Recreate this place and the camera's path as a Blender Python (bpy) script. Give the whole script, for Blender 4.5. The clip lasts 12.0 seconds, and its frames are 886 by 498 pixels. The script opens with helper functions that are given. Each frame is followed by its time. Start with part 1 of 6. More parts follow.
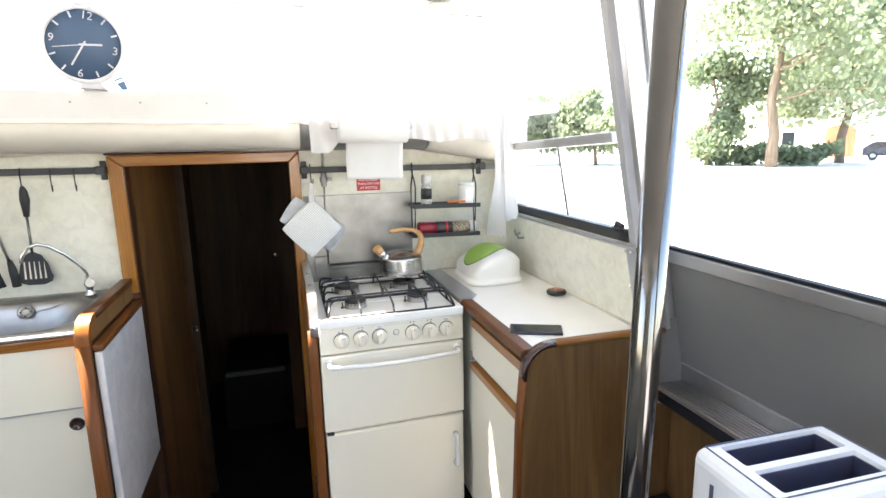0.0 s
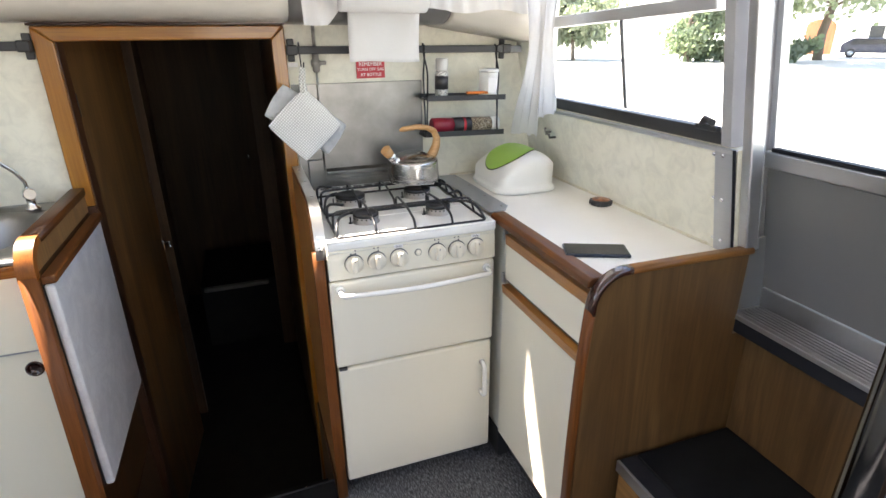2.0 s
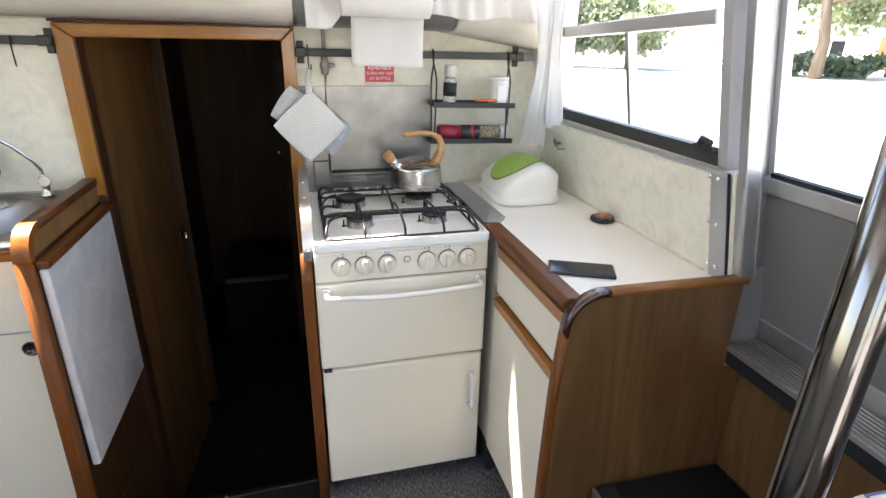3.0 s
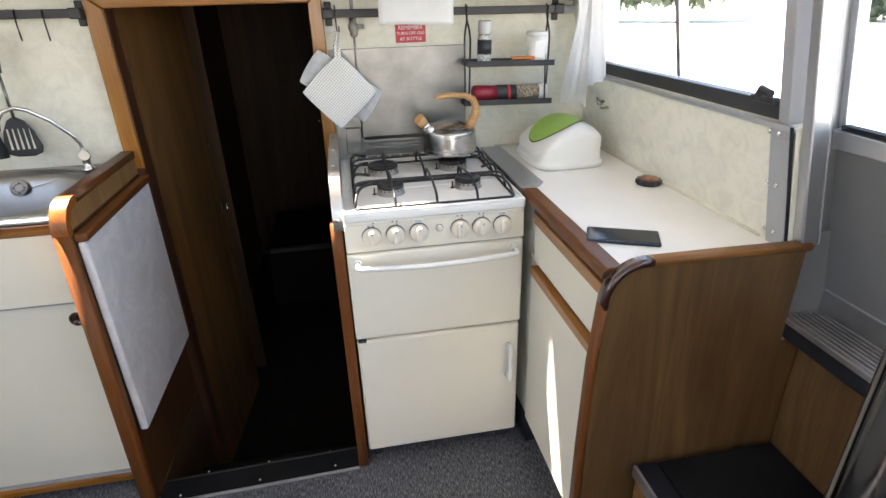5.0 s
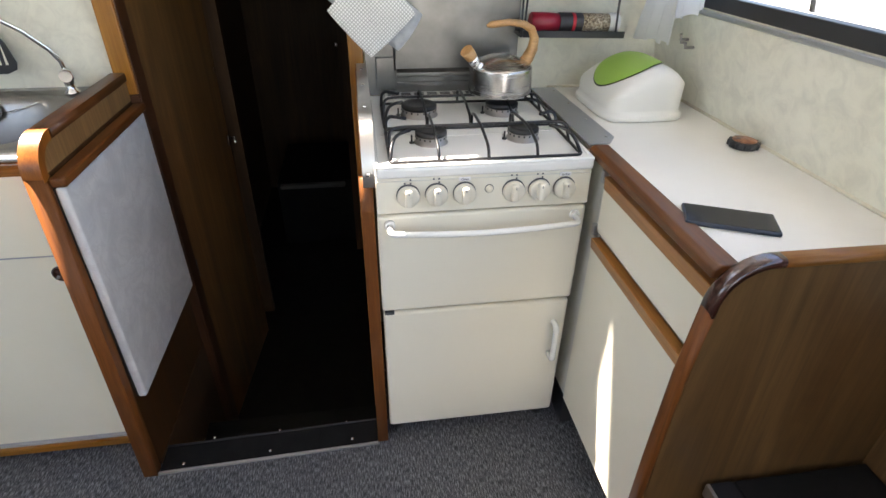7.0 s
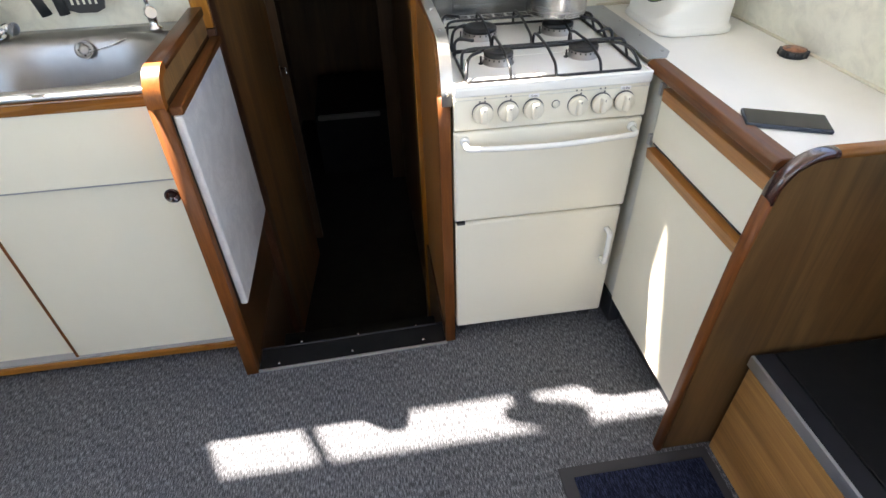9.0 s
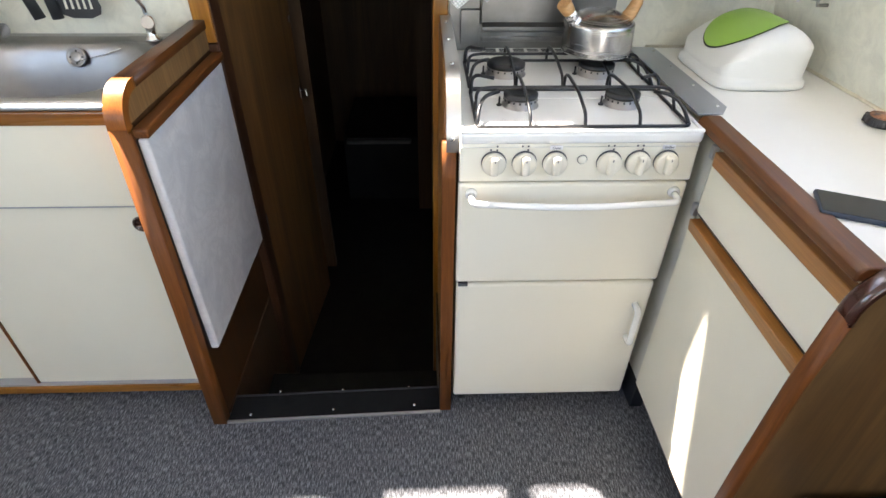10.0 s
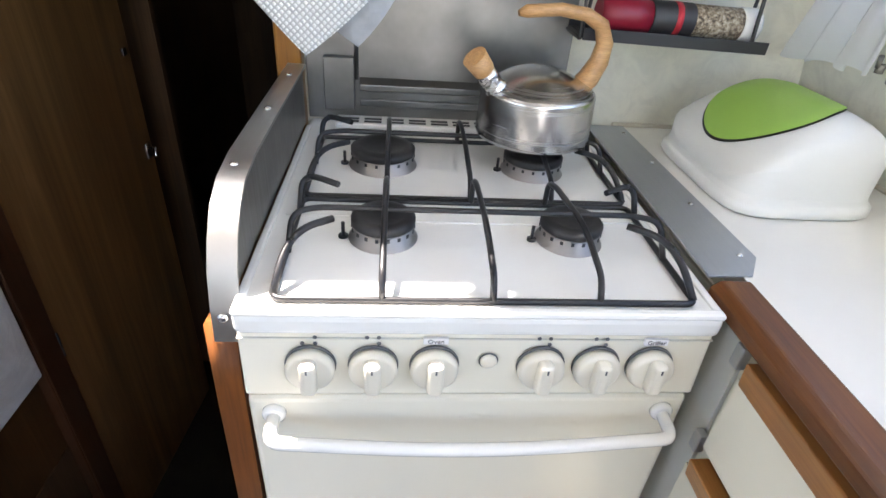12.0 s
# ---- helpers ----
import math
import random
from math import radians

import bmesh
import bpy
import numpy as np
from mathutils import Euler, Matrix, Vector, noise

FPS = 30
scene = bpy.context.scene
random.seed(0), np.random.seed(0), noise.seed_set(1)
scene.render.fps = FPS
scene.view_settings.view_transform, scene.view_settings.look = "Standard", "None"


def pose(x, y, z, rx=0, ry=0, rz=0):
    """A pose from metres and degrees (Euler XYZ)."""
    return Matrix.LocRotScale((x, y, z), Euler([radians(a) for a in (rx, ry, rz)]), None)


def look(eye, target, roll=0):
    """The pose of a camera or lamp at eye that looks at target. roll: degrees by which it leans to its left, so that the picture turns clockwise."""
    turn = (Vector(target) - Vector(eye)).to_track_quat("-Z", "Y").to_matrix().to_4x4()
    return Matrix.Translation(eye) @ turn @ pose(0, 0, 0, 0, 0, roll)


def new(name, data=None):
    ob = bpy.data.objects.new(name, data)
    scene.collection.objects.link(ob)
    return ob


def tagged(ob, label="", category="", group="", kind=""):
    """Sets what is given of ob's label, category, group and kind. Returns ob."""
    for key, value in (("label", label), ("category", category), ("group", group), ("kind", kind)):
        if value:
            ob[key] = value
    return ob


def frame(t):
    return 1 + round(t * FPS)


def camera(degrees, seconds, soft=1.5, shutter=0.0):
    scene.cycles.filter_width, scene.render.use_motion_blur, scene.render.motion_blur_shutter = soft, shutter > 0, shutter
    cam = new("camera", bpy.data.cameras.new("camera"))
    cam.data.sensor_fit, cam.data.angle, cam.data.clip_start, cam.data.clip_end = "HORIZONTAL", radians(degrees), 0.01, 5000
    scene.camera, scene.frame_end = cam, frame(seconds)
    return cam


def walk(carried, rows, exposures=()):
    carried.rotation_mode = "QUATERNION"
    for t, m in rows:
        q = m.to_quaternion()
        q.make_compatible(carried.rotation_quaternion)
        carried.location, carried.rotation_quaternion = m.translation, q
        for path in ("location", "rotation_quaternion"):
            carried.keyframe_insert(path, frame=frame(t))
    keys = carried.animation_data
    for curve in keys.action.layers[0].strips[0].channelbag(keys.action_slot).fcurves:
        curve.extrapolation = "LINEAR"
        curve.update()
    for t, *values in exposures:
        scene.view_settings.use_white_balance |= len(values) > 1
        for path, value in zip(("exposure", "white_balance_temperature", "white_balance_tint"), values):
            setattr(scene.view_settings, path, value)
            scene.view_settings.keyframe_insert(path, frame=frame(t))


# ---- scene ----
cam = camera(78.9, 12.0)
PATH = [
    (0, (-0.082, -1.722, 1.447), (0.477, 0.159, 1.059), -1.2),
    (0.5, (-0.035, -1.521, 1.432), (0.195, 0.409, 0.963), -1.0),
    (1, (-0.035, -1.443, 1.39), (0.194, 0.441, 0.758), 0.5),
    (1.5, (-0.092, -1.375, 1.39), (0.501, 0.404, 0.695), 0.8),
    (2, (-0.156, -1.365, 1.393), (0.47, 0.384, 0.652), -0.6),
    (2.5, (-0.108, -1.371, 1.391), (0.511, 0.382, 0.653), 0.6),
    (3, (-0.011, -1.386, 1.403), (0.472, 0.411, 0.671), 1.1),
    (3.2, (0.013, -1.391, 1.407), (0.456, 0.425, 0.696), 0.5),
    (4.8, (0.042, -1.354, 1.382), (0.331, 0.432, 0.528), -1.7),
    (5, (0.038, -1.342, 1.383), (0.341, 0.447, 0.54), -1.7),
    (5.5, (-0.037, -1.269, 1.387), (0.37, 0.503, 0.554), -1.0),
    (6, (-0.078, -1.219, 1.404), (0.523, 0.497, 0.572), -0.0),
    (6.5, (-0.076, -1.151, 1.375), (0.52, 0.547, 0.502), 2.1),
    (7, (-0.016, -1.084, 1.348), (0.245, 0.591, 0.287), 0.9),
    (7.2, (0.015, -1.057, 1.34), (0.246, 0.612, 0.263), 0.4),
    (8.8, (-0.185, -1.166, 1.389), (-0.038, 0.398, 0.15), -2.8),
    (9, (-0.192, -1.212, 1.385), (0.006, 0.329, 0.125), -1.8),
    (9.5, (-0.15, -1.179, 1.346), (0.126, 0.369, 0.109), 2.6),
    (10, (-0.071, -1.004, 1.332), (-0.008, 0.602, 0.141), 0.6),
    (10.5, (-0.042, -0.871, 1.308), (-0.06, 0.707, 0.078), -1.6),
    (11, (-0.039, -0.643, 1.277), (0.222, 0.969, 0.121), 4.4),
    (11.5, (0.044, -0.489, 1.249), (0.4, 1.156, 0.169), 6.4),
    (12, (0.154, -0.409, 1.22), (0.339, 1.262, 0.137), 4.7),
]
walk(cam, [(t, look(eye, target, roll)) for t, eye, target, roll in PATH], [(0, 3.2, 7150, 16), (0.6, 3.05, 7300, 16), (1.5, 2.93, 7250, 18), (3, 2.92, 7250, 18), (6, 2.97, 7250, 18), (7, 2.84, 7300, 17), (9, 3.1, 7150, 16), (10.4, 3.25, 7200, 16), (11, 3.4, 7000, 17), (12, 3.14, 6850, 18)])

# ---- world, sun, exposure ----
SUN = Vector((-0.480, 0.347, 1.0)).normalized()
world = bpy.data.worlds.new("sky")
scene.world = world
world.use_nodes = True
wn = world.node_tree
sky = wn.nodes.new("ShaderNodeTexSky")
sky.sky_type, sky.sun_disc = "NISHITA", False
sky.sun_elevation = math.asin(SUN.z)
sky.sun_rotation = math.atan2(SUN.x, SUN.y)
wn.links.new(sky.outputs[0], wn.nodes["Background"].inputs[0])
wn.nodes["Background"].inputs[1].default_value = 0.15
sun_data = bpy.data.lights.new("sun", "SUN")
sun_data.energy, sun_data.angle, sun_data.color = 5.0, radians(1.0), (1.0, 0.96, 0.9)
sun = new("sun", sun_data)
sun.matrix_world = look(SUN * 20, (0, 0, 0))


# ---- helpers ----
def ring(bm, centre, u, v, r, seg):
    return [bm.verts.new(centre + u * (r * math.cos(2 * math.pi * i / seg)) + v * (r * math.sin(2 * math.pi * i / seg))) for i in range(seg)]


def bridge(bm, a, b, smooth=True):
    n = len(a)
    for i in range(n):
        f = bm.faces.new((a[i], a[(i + 1) % n], b[(i + 1) % n], b[i]))
        f.smooth = smooth


def tube(points, r, seg=10, closed=False, radii=None, flat=1.0):
    """A round bar along points."""
    bm = bmesh.new()
    pts = [Vector(p) for p in points]
    n = len(pts)
    rings = []
    up = None
    for i, p in enumerate(pts):
        if closed:
            d = pts[(i + 1) % n] - pts[i - 1]
        else:
            d = pts[min(i + 1, n - 1)] - pts[max(i - 1, 0)]
        d.normalize()
        if up is None:
            up = Vector((0, 0, 1)) if abs(d.z) < 0.9 else Vector((0, 1, 0))
        side = d.cross(up).normalized()
        up = side.cross(d).normalized()
        rr = radii[i] if radii else r
        rings.append(ring(bm, p, side, up * flat, rr, seg))
    for i in range(n if closed else n - 1):
        bridge(bm, rings[i], rings[(i + 1) % n])
    if not closed:
        bm.faces.new(rings[0][::-1])
        bm.faces.new(rings[-1])
    bmesh.ops.recalc_face_normals(bm, faces=bm.faces)
    return bm


def arc(points, k=5):
    """Rounds the inner corners of a bent bar: points with a bend radius."""
    out = [Vector(points[0][:3])]
    for i in range(1, len(points) - 1):
        p, r = Vector(points[i][:3]), points[i][3]
        a, b = (Vector(points[i - 1][:3]) - p).normalized(), (Vector(points[i + 1][:3]) - p).normalized()
        s, e = p + a * r, p + b * r
        for j in range(k + 1):
            t = j / k
            out.append(s * (1 - t) ** 2 + p * 2 * t * (1 - t) + e * t * t)
    out.append(Vector(points[-1][:3]))
    return out


def lathe(profile, at=(0, 0, 0), seg=32, m=None):
    """Turns (radius, height) pairs about the upright axis."""
    bm = bmesh.new()
    rings = [ring(bm, Vector((0, 0, h)), Vector((1, 0, 0)), Vector((0, 1, 0)), max(r, 1e-4), seg) for r, h in profile]
    for a, b in zip(rings, rings[1:]):
        bridge(bm, a, b)
    bm.faces.new(rings[0][::-1])
    bm.faces.new(rings[-1])
    bmesh.ops.transform(bm, matrix=(m if m is not None else Matrix.Translation(at)), verts=bm.verts)
    bmesh.ops.recalc_face_normals(bm, faces=bm.faces)
    return bm


def soften(bm, bev, seg=2):
    if bev > 0:
        edges = [e for e in bm.edges if len(e.link_faces) == 2 and e.calc_face_angle(0) > 0.5]
        bmesh.ops.bevel(bm, geom=edges, offset=bev, segments=seg, profile=0.5, affect="EDGES", clamp_overlap=True)
    return bm


def box(x0, x1, y0, y1, z0, z1, bev=0.003, seg=2):
    bm = bmesh.new()
    bmesh.ops.create_cube(bm, size=1, matrix=Matrix.Translation(((x0 + x1) / 2, (y0 + y1) / 2, (z0 + z1) / 2)) @ Matrix.Diagonal((x1 - x0, y1 - y0, z1 - z0, 1)))
    return soften(bm, bev, seg)


def prism(poly, axis, a0, a1, bev=0.0, seg=2):
    """A polygon pushed along an axis; poly in the two other axes, in order."""
    bm = bmesh.new()
    def at(p, a):
        return {"x": (a, p[0], p[1]), "y": (p[0], a, p[1]), "z": (p[0], p[1], a)}[axis]
    lo, hi = [bm.verts.new(at(p, a0)) for p in poly], [bm.verts.new(at(p, a1)) for p in poly]
    bridge(bm, lo, hi, False)
    bm.faces.new(lo[::-1])
    bm.faces.new(hi)
    bmesh.ops.recalc_face_normals(bm, faces=bm.faces)
    return soften(bm, bev, seg)


def join(*parts):
    out = bmesh.new()
    for b in parts:
        me = bpy.data.meshes.new("tmp")
        b.to_mesh(me)
        out.from_mesh(me)
        bpy.data.meshes.remove(me)
        b.free()
    return out


def moved(bm, m):
    bmesh.ops.transform(bm, matrix=m, verts=bm.verts)
    return bm


def cut(bm, tool):
    """Cuts one closed shape out of another."""
    a, b = new("tmp", mesh_of("tmp", bm, None)), new("tmp", mesh_of("tmp", tool, None))
    md = a.modifiers.new("cut", "BOOLEAN")
    md.operation, md.object, md.solver = "DIFFERENCE", b, "EXACT"
    me = bpy.data.meshes.new_from_object(a.evaluated_get(bpy.context.evaluated_depsgraph_get()))
    for ob in (a, b):
        bpy.data.objects.remove(ob)
    me.materials.clear()
    out = bmesh.new()
    out.from_mesh(me)
    for f in out.faces:
        f.material_index = 0
    return out


def mesh_of(name, bm, mat):
    me = bpy.data.meshes.new(name)
    bm.to_mesh(me)
    bm.free()
    if mat is not None:
        me.materials.append(mat)
    return me


def part(name, bm, mat, parent=None, label=""):
    """One mesh object, under a thing or a part."""
    ob = new(name, mesh_of(name, bm, mat))
    if parent is not None:
        ob.parent = parent
        up = parent if parent.type == "EMPTY" else None
        if up is not None:
            ob.matrix_parent_inverse = up.matrix_basis.inverted()
    return tagged(ob, label)


def thing(name, at, label, category, group=""):
    ob = new(name)
    ob.empty_display_size = 0.05
    ob.matrix_basis = Matrix.Translation(at)
    return tagged(ob, label, category, group)


def solid(name, bm, mat, label, category, group=""):
    return tagged(part(name, bm, mat), label, category, group)


def structure(name, bm, mat, label, category):
    return tagged(part(name, bm, mat), label, category, "", "structure")


def lettering(name, text, size, m, mat, parent, label="", spacing=1.0):
    """Raised letters in the built-in font; m maps the text's plane into place."""
    cu = bpy.data.curves.new(name, "FONT")
    cu.body, cu.size, cu.align_x, cu.align_y, cu.extrude, cu.resolution_u = text, size, "CENTER", "CENTER", 0.0003, 2
    cu.space_character = spacing
    tmp = new("tmp", cu)
    me = bpy.data.meshes.new_from_object(tmp.evaluated_get(bpy.context.evaluated_depsgraph_get()))
    bpy.data.objects.remove(tmp)
    bpy.data.curves.remove(cu)
    me.transform(m)
    me.name = name
    me.materials.clear()
    me.materials.append(mat)
    ob = new(name, me)
    ob.parent = parent
    if parent.type == "EMPTY":
        ob.matrix_parent_inverse = parent.matrix_basis.inverted()
    return tagged(ob, label)


LEANIN = Matrix(((1, 0, -0.195, 0.195 * 1.15), (0, 1, 0, 0), (0, 0, 1, 0), (0, 0, 0, 1)))  # the cabin side leans in towards the roof


def leaning(bm):
    return moved(bm, LEANIN)


def canted(*obs):
    """The windscreen group falls slightly to starboard."""
    m = Matrix(((1, 0, 0, 0), (0, 1, 0, 0), (-0.022, 0, 1, -0.022 * 0.25), (0, 0, 0, 1)))
    for ob in obs:
        ob.matrix_basis = m @ ob.matrix_basis
    return obs[0]


FACING = pose(0, 0, 0, 90, 0, 0)  # stands a flat drawing upright, facing -y


def screws(parent, spots, axis, mat, r=0.004):
    turn = {"x": pose(0, 0, 0, 0, -90, 0), "-x": pose(0, 0, 0, 0, 90, 0), "y": pose(0, 0, 0, 90, 0, 0), "z": Matrix()}[axis]
    me = mesh_of("screw", lathe([(r, 0), (r * 0.95, r * 0.25), (r * 0.6, r * 0.5), (0.0005, r * 0.55)], seg=10), mat)
    for s in spots:
        ob = new("screw", me)
        ob.parent = parent
        base = parent.matrix_basis.inverted() if parent.type == "EMPTY" else Matrix()
        ob.matrix_parent_inverse = base
        ob.matrix_basis = Matrix.Translation(s) @ turn


# ---- materials ----
class Mat:
    def __init__(self, name, color, rough=0.5, metal=0.0, coat=0.0, spec=0.5):
        self.m = bpy.data.materials.new(name)
        self.m.use_nodes = True
        self.t = self.m.node_tree
        self.b = self.t.nodes["Principled BSDF"]
        self.b.inputs["Base Color"].default_value = (*color, 1)
        self.b.inputs["Roughness"].default_value = rough
        self.b.inputs["Metallic"].default_value = metal
        self.b.inputs["Coat Weight"].default_value = coat
        self.b.inputs["Coat Roughness"].default_value = 0.12
        self.b.inputs["Specular IOR Level"].default_value = spec
        self.tc = self.t.nodes.new("ShaderNodeTexCoord")

    def node(self, kind, **sets):
        n = self.t.nodes.new(kind)
        for k, v in sets.items():
            n.inputs[k].default_value = v
        return n

    def link(self, a, b):
        self.t.links.new(a, b)

    def mapped(self, scale=(1, 1, 1), rot=(0, 0, 0)):
        mp = self.node("ShaderNodeMapping")
        mp.inputs["Scale"].default_value = scale
        mp.inputs["Rotation"].default_value = rot
        self.link(self.tc.outputs["Object"], mp.inputs[0])
        return mp.outputs[0]

    def noise(self, scale, detail=4, rough=0.55, stretch=(1, 1, 1), distort=0.0):
        n = self.node("ShaderNodeTexNoise", Scale=scale, Detail=detail, Roughness=rough, Distortion=distort)
        self.link(self.mapped(stretch), n.inputs["Vector"])
        return n.outputs["Fac"]

    def ramp(self, fac, *stops):
        r = self.t.nodes.new("ShaderNodeValToRGB")
        el = r.color_ramp.elements
        while len(el) < len(stops):
            el.new(0.5)
        for e, (p, c) in zip(el, stops):
            e.position, e.color = p, (*c, 1)
        self.link(fac, r.inputs[0])
        return r.outputs[0]

    def mix(self, a, b, fac=0.5, kind="MIX"):
        n = self.t.nodes.new("ShaderNodeMix")
        n.data_type, n.blend_type = "RGBA", kind
        for sock, v in ((n.inputs[6], a), (n.inputs[7], b), (n.inputs[0], fac)):
            if isinstance(v, (float, int)):
                sock.default_value = v
            elif isinstance(v, tuple):
                sock.default_value = (*v, 1)
            else:
                self.link(v, sock)
        return n.outputs[2]

    def color(self, out):
        self.link(out, self.b.inputs["Base Color"])
        return self

    def rough(self, fac, lo, hi):
        n = self.node("ShaderNodeMapRange")
        n.inputs["To Min"].default_value, n.inputs["To Max"].default_value = lo, hi
        self.link(fac, n.inputs[0])
        self.link(n.outputs[0], self.b.inputs["Roughness"])
        return self

    def bump(self, fac, strength=0.2, dist=0.002):
        n = self.node("ShaderNodeBump", Strength=strength, Distance=dist)
        self.link(fac, n.inputs["Height"])
        self.link(n.outputs[0], self.b.inputs["Normal"])
        return self


def paint(name, c, rough=0.4, vary=0.07, scale=6.0, coat=0.0, bump=0.04, spec=0.5, sheen=0.1):
    """A painted or moulded surface with faint stains and an uneven sheen."""
    m = Mat(name, c, rough, 0.0, coat, spec)
    dark = tuple(x * (1 - vary) for x in c)
    grime = tuple(x * (1 - vary * 2.2) for x in (c[0], c[1] * 0.98, c[2] * 0.94))
    base = m.ramp(m.noise(scale, 5, 0.6), (0.3, dark), (0.65, c))
    m.color(m.mix(base, grime, m.ramp(m.noise(scale * 4.3, 6, 0.7), (0.6, (0, 0, 0)), (0.85, (0.5, 0.5, 0.5)))))
    m.rough(m.noise(scale * 2.1, 4), max(rough - sheen * 0.8, 0.02), rough + sheen * 1.2)
    return m.bump(m.noise(160, 2), bump, 0.001).m


def wood(name, dark, mid, light, grain="z", rough=0.4, coat=0.2, tight=9.0, figure=1.0, spec=0.5, lines=0.6):
    m = Mat(name, mid, rough, 0.0, coat, spec)
    long = {"x": (0.09, 1, 1), "y": (1, 0.09, 1), "z": (1, 1, 0.09)}[grain]
    fine = {"x": (0.02, 1, 1), "y": (1, 0.02, 1), "z": (1, 1, 0.02)}[grain]
    broad = m.noise(tight, 5, 0.6, long, 1.4 * figure)
    fibre = m.noise(tight * 16, 3, 0.7, fine, 0.2)
    base = m.ramp(broad, (0.3, dark), (0.5, mid), (0.7, light))
    m.color(m.mix(base, m.ramp(fibre, (0.35, (0.55, 0.5, 0.45)), (0.65, (1, 1, 1))), lines, "MULTIPLY"))
    m.rough(broad, rough - 0.08, rough + 0.12)
    return m.bump(fibre, 0.12, 0.0006).m


def metal(name, c, rough, brushed=None, vary=0.1):
    m = Mat(name, c, rough, 1.0)
    big = m.noise(7, 4, 0.6)
    m.color(m.ramp(big, (0.3, tuple(x * (1 - vary) for x in c)), (0.7, c)))
    if brushed:
        st = {"x": (0.02, 1, 1), "y": (1, 0.02, 1), "z": (1, 1, 0.02), "round": (0.02, 0.02, 1)}[brushed]
        line = m.noise(260, 3, 0.6, st)
        m.rough(line, rough - 0.1, rough + 0.15)
        m.bump(line, 0.08, 0.0004)
    else:
        m.rough(m.noise(20, 4), max(rough - 0.05, 0.02), rough + 0.1)
    return m.m


def glass_pane(name, tint=(0.97, 0.99, 0.98)):
    """Flat window glass: clear, with the sheen of its angle."""
    m = bpy.data.materials.new(name)
    m.use_nodes = True
    t = m.node_tree
    t.nodes.remove(t.nodes["Principled BSDF"])
    out = t.nodes["Material Output"]
    tr, gl, mx, lw, pw, ad = (t.nodes.new("ShaderNode" + k) for k in ("BsdfTransparent", "BsdfGlossy", "MixShader", "LayerWeight", "Math", "Math"))
    tr.inputs[0].default_value = (*tint, 1)
    gl.inputs["Roughness"].default_value = 0.02
    pw.operation, pw.inputs[1].default_value = "POWER", 5.0
    ad.operation, ad.inputs[1].default_value, ad.inputs[2].default_value = "MULTIPLY_ADD", 0.7, 0.03
    t.links.new(lw.outputs["Facing"], pw.inputs[0])
    t.links.new(pw.outputs[0], ad.inputs[0])
    t.links.new(ad.outputs[0], mx.inputs[0])
    t.links.new(tr.outputs[0], mx.inputs[1])
    t.links.new(gl.outputs[0], mx.inputs[2])
    t.links.new(mx.outputs[0], out.inputs[0])
    return m


def cloth(name, c, through_light=0.0, weave=900.0, bump=0.3):
    m = Mat(name, c, 0.9, 0.0, 0.0, 0.1)
    m.color(m.ramp(m.noise(9, 4), (0.3, tuple(x * 0.92 for x in c)), (0.7, c)))
    m.bump(m.noise(weave, 2), bump, 0.001)
    m.b.inputs["Sheen Weight"].default_value = 0.2
    if through_light:
        tl, mx = m.node("ShaderNodeBsdfTranslucent"), m.node("ShaderNodeMixShader")
        tl.inputs[0].default_value = (*c, 1)
        mx.inputs[0].default_value = through_light
        m.link(m.b.outputs[0], mx.inputs[1])
        m.link(tl.outputs[0], mx.inputs[2])
        m.link(mx.outputs[0], m.t.nodes["Material Output"].inputs[0])
    return m.m


def carpet_material(name, lo, hi, patch):
    m = Mat(name, hi, 0.95, 0.0, 0.0, 0.1)
    fleck = m.noise(340, 3, 0.75, (1, 0.16, 1))
    tuft = m.noise(90, 3, 0.6, (1, 0.5, 1))
    base = m.ramp(fleck, (0.4, lo), (0.5, tuple((a + b) / 3.2 for a, b in zip(lo, hi))), (0.64, hi))
    wear = m.ramp(m.noise(3.0, 4, 0.6), (0.3, patch), (0.7, (1, 1, 1)))
    m.color(m.mix(base, wear, 0.6, "MULTIPLY"))
    return m.bump(m.mix(fleck, tuft, 0.5), 0.8, 0.006).m


def marble(name):
    m = Mat(name, (0.72, 0.71, 0.70), 0.32)
    soft = m.ramp(m.noise(9, 6, 0.65, distort=1.0), (0.3, (0.58, 0.575, 0.575)), (0.6, (0.75, 0.74, 0.73)))
    vein = m.ramp(m.noise(5, 8, 0.7, distort=3.0), (0.46, (0, 0, 0)), (0.5, (0.55, 0.55, 0.55)), (0.54, (0, 0, 0)))
    m.color(m.mix(soft, (0.60, 0.585, 0.58), vein))
    return m.bump(m.noise(200, 2), 0.05, 0.0005).m


def mottled_wall(name, c):
    """Cream vinyl wall covering with a clouded print."""
    m = Mat(name, c, 0.5)
    cloud = m.ramp(m.noise(22, 6, 0.65, distort=0.8), (0.3, tuple(x * 0.86 for x in c)), (0.55, c), (0.8, tuple(min(1, x * 1.06) for x in c)))
    stain = m.ramp(m.noise(2.5, 4), (0.25, (0.9, 0.88, 0.82)), (0.6, (1, 1, 1)))
    m.color(m.mix(cloud, stain, 0.8, "MULTIPLY"))
    return m.bump(m.noise(110, 4), 0.12, 0.001).m


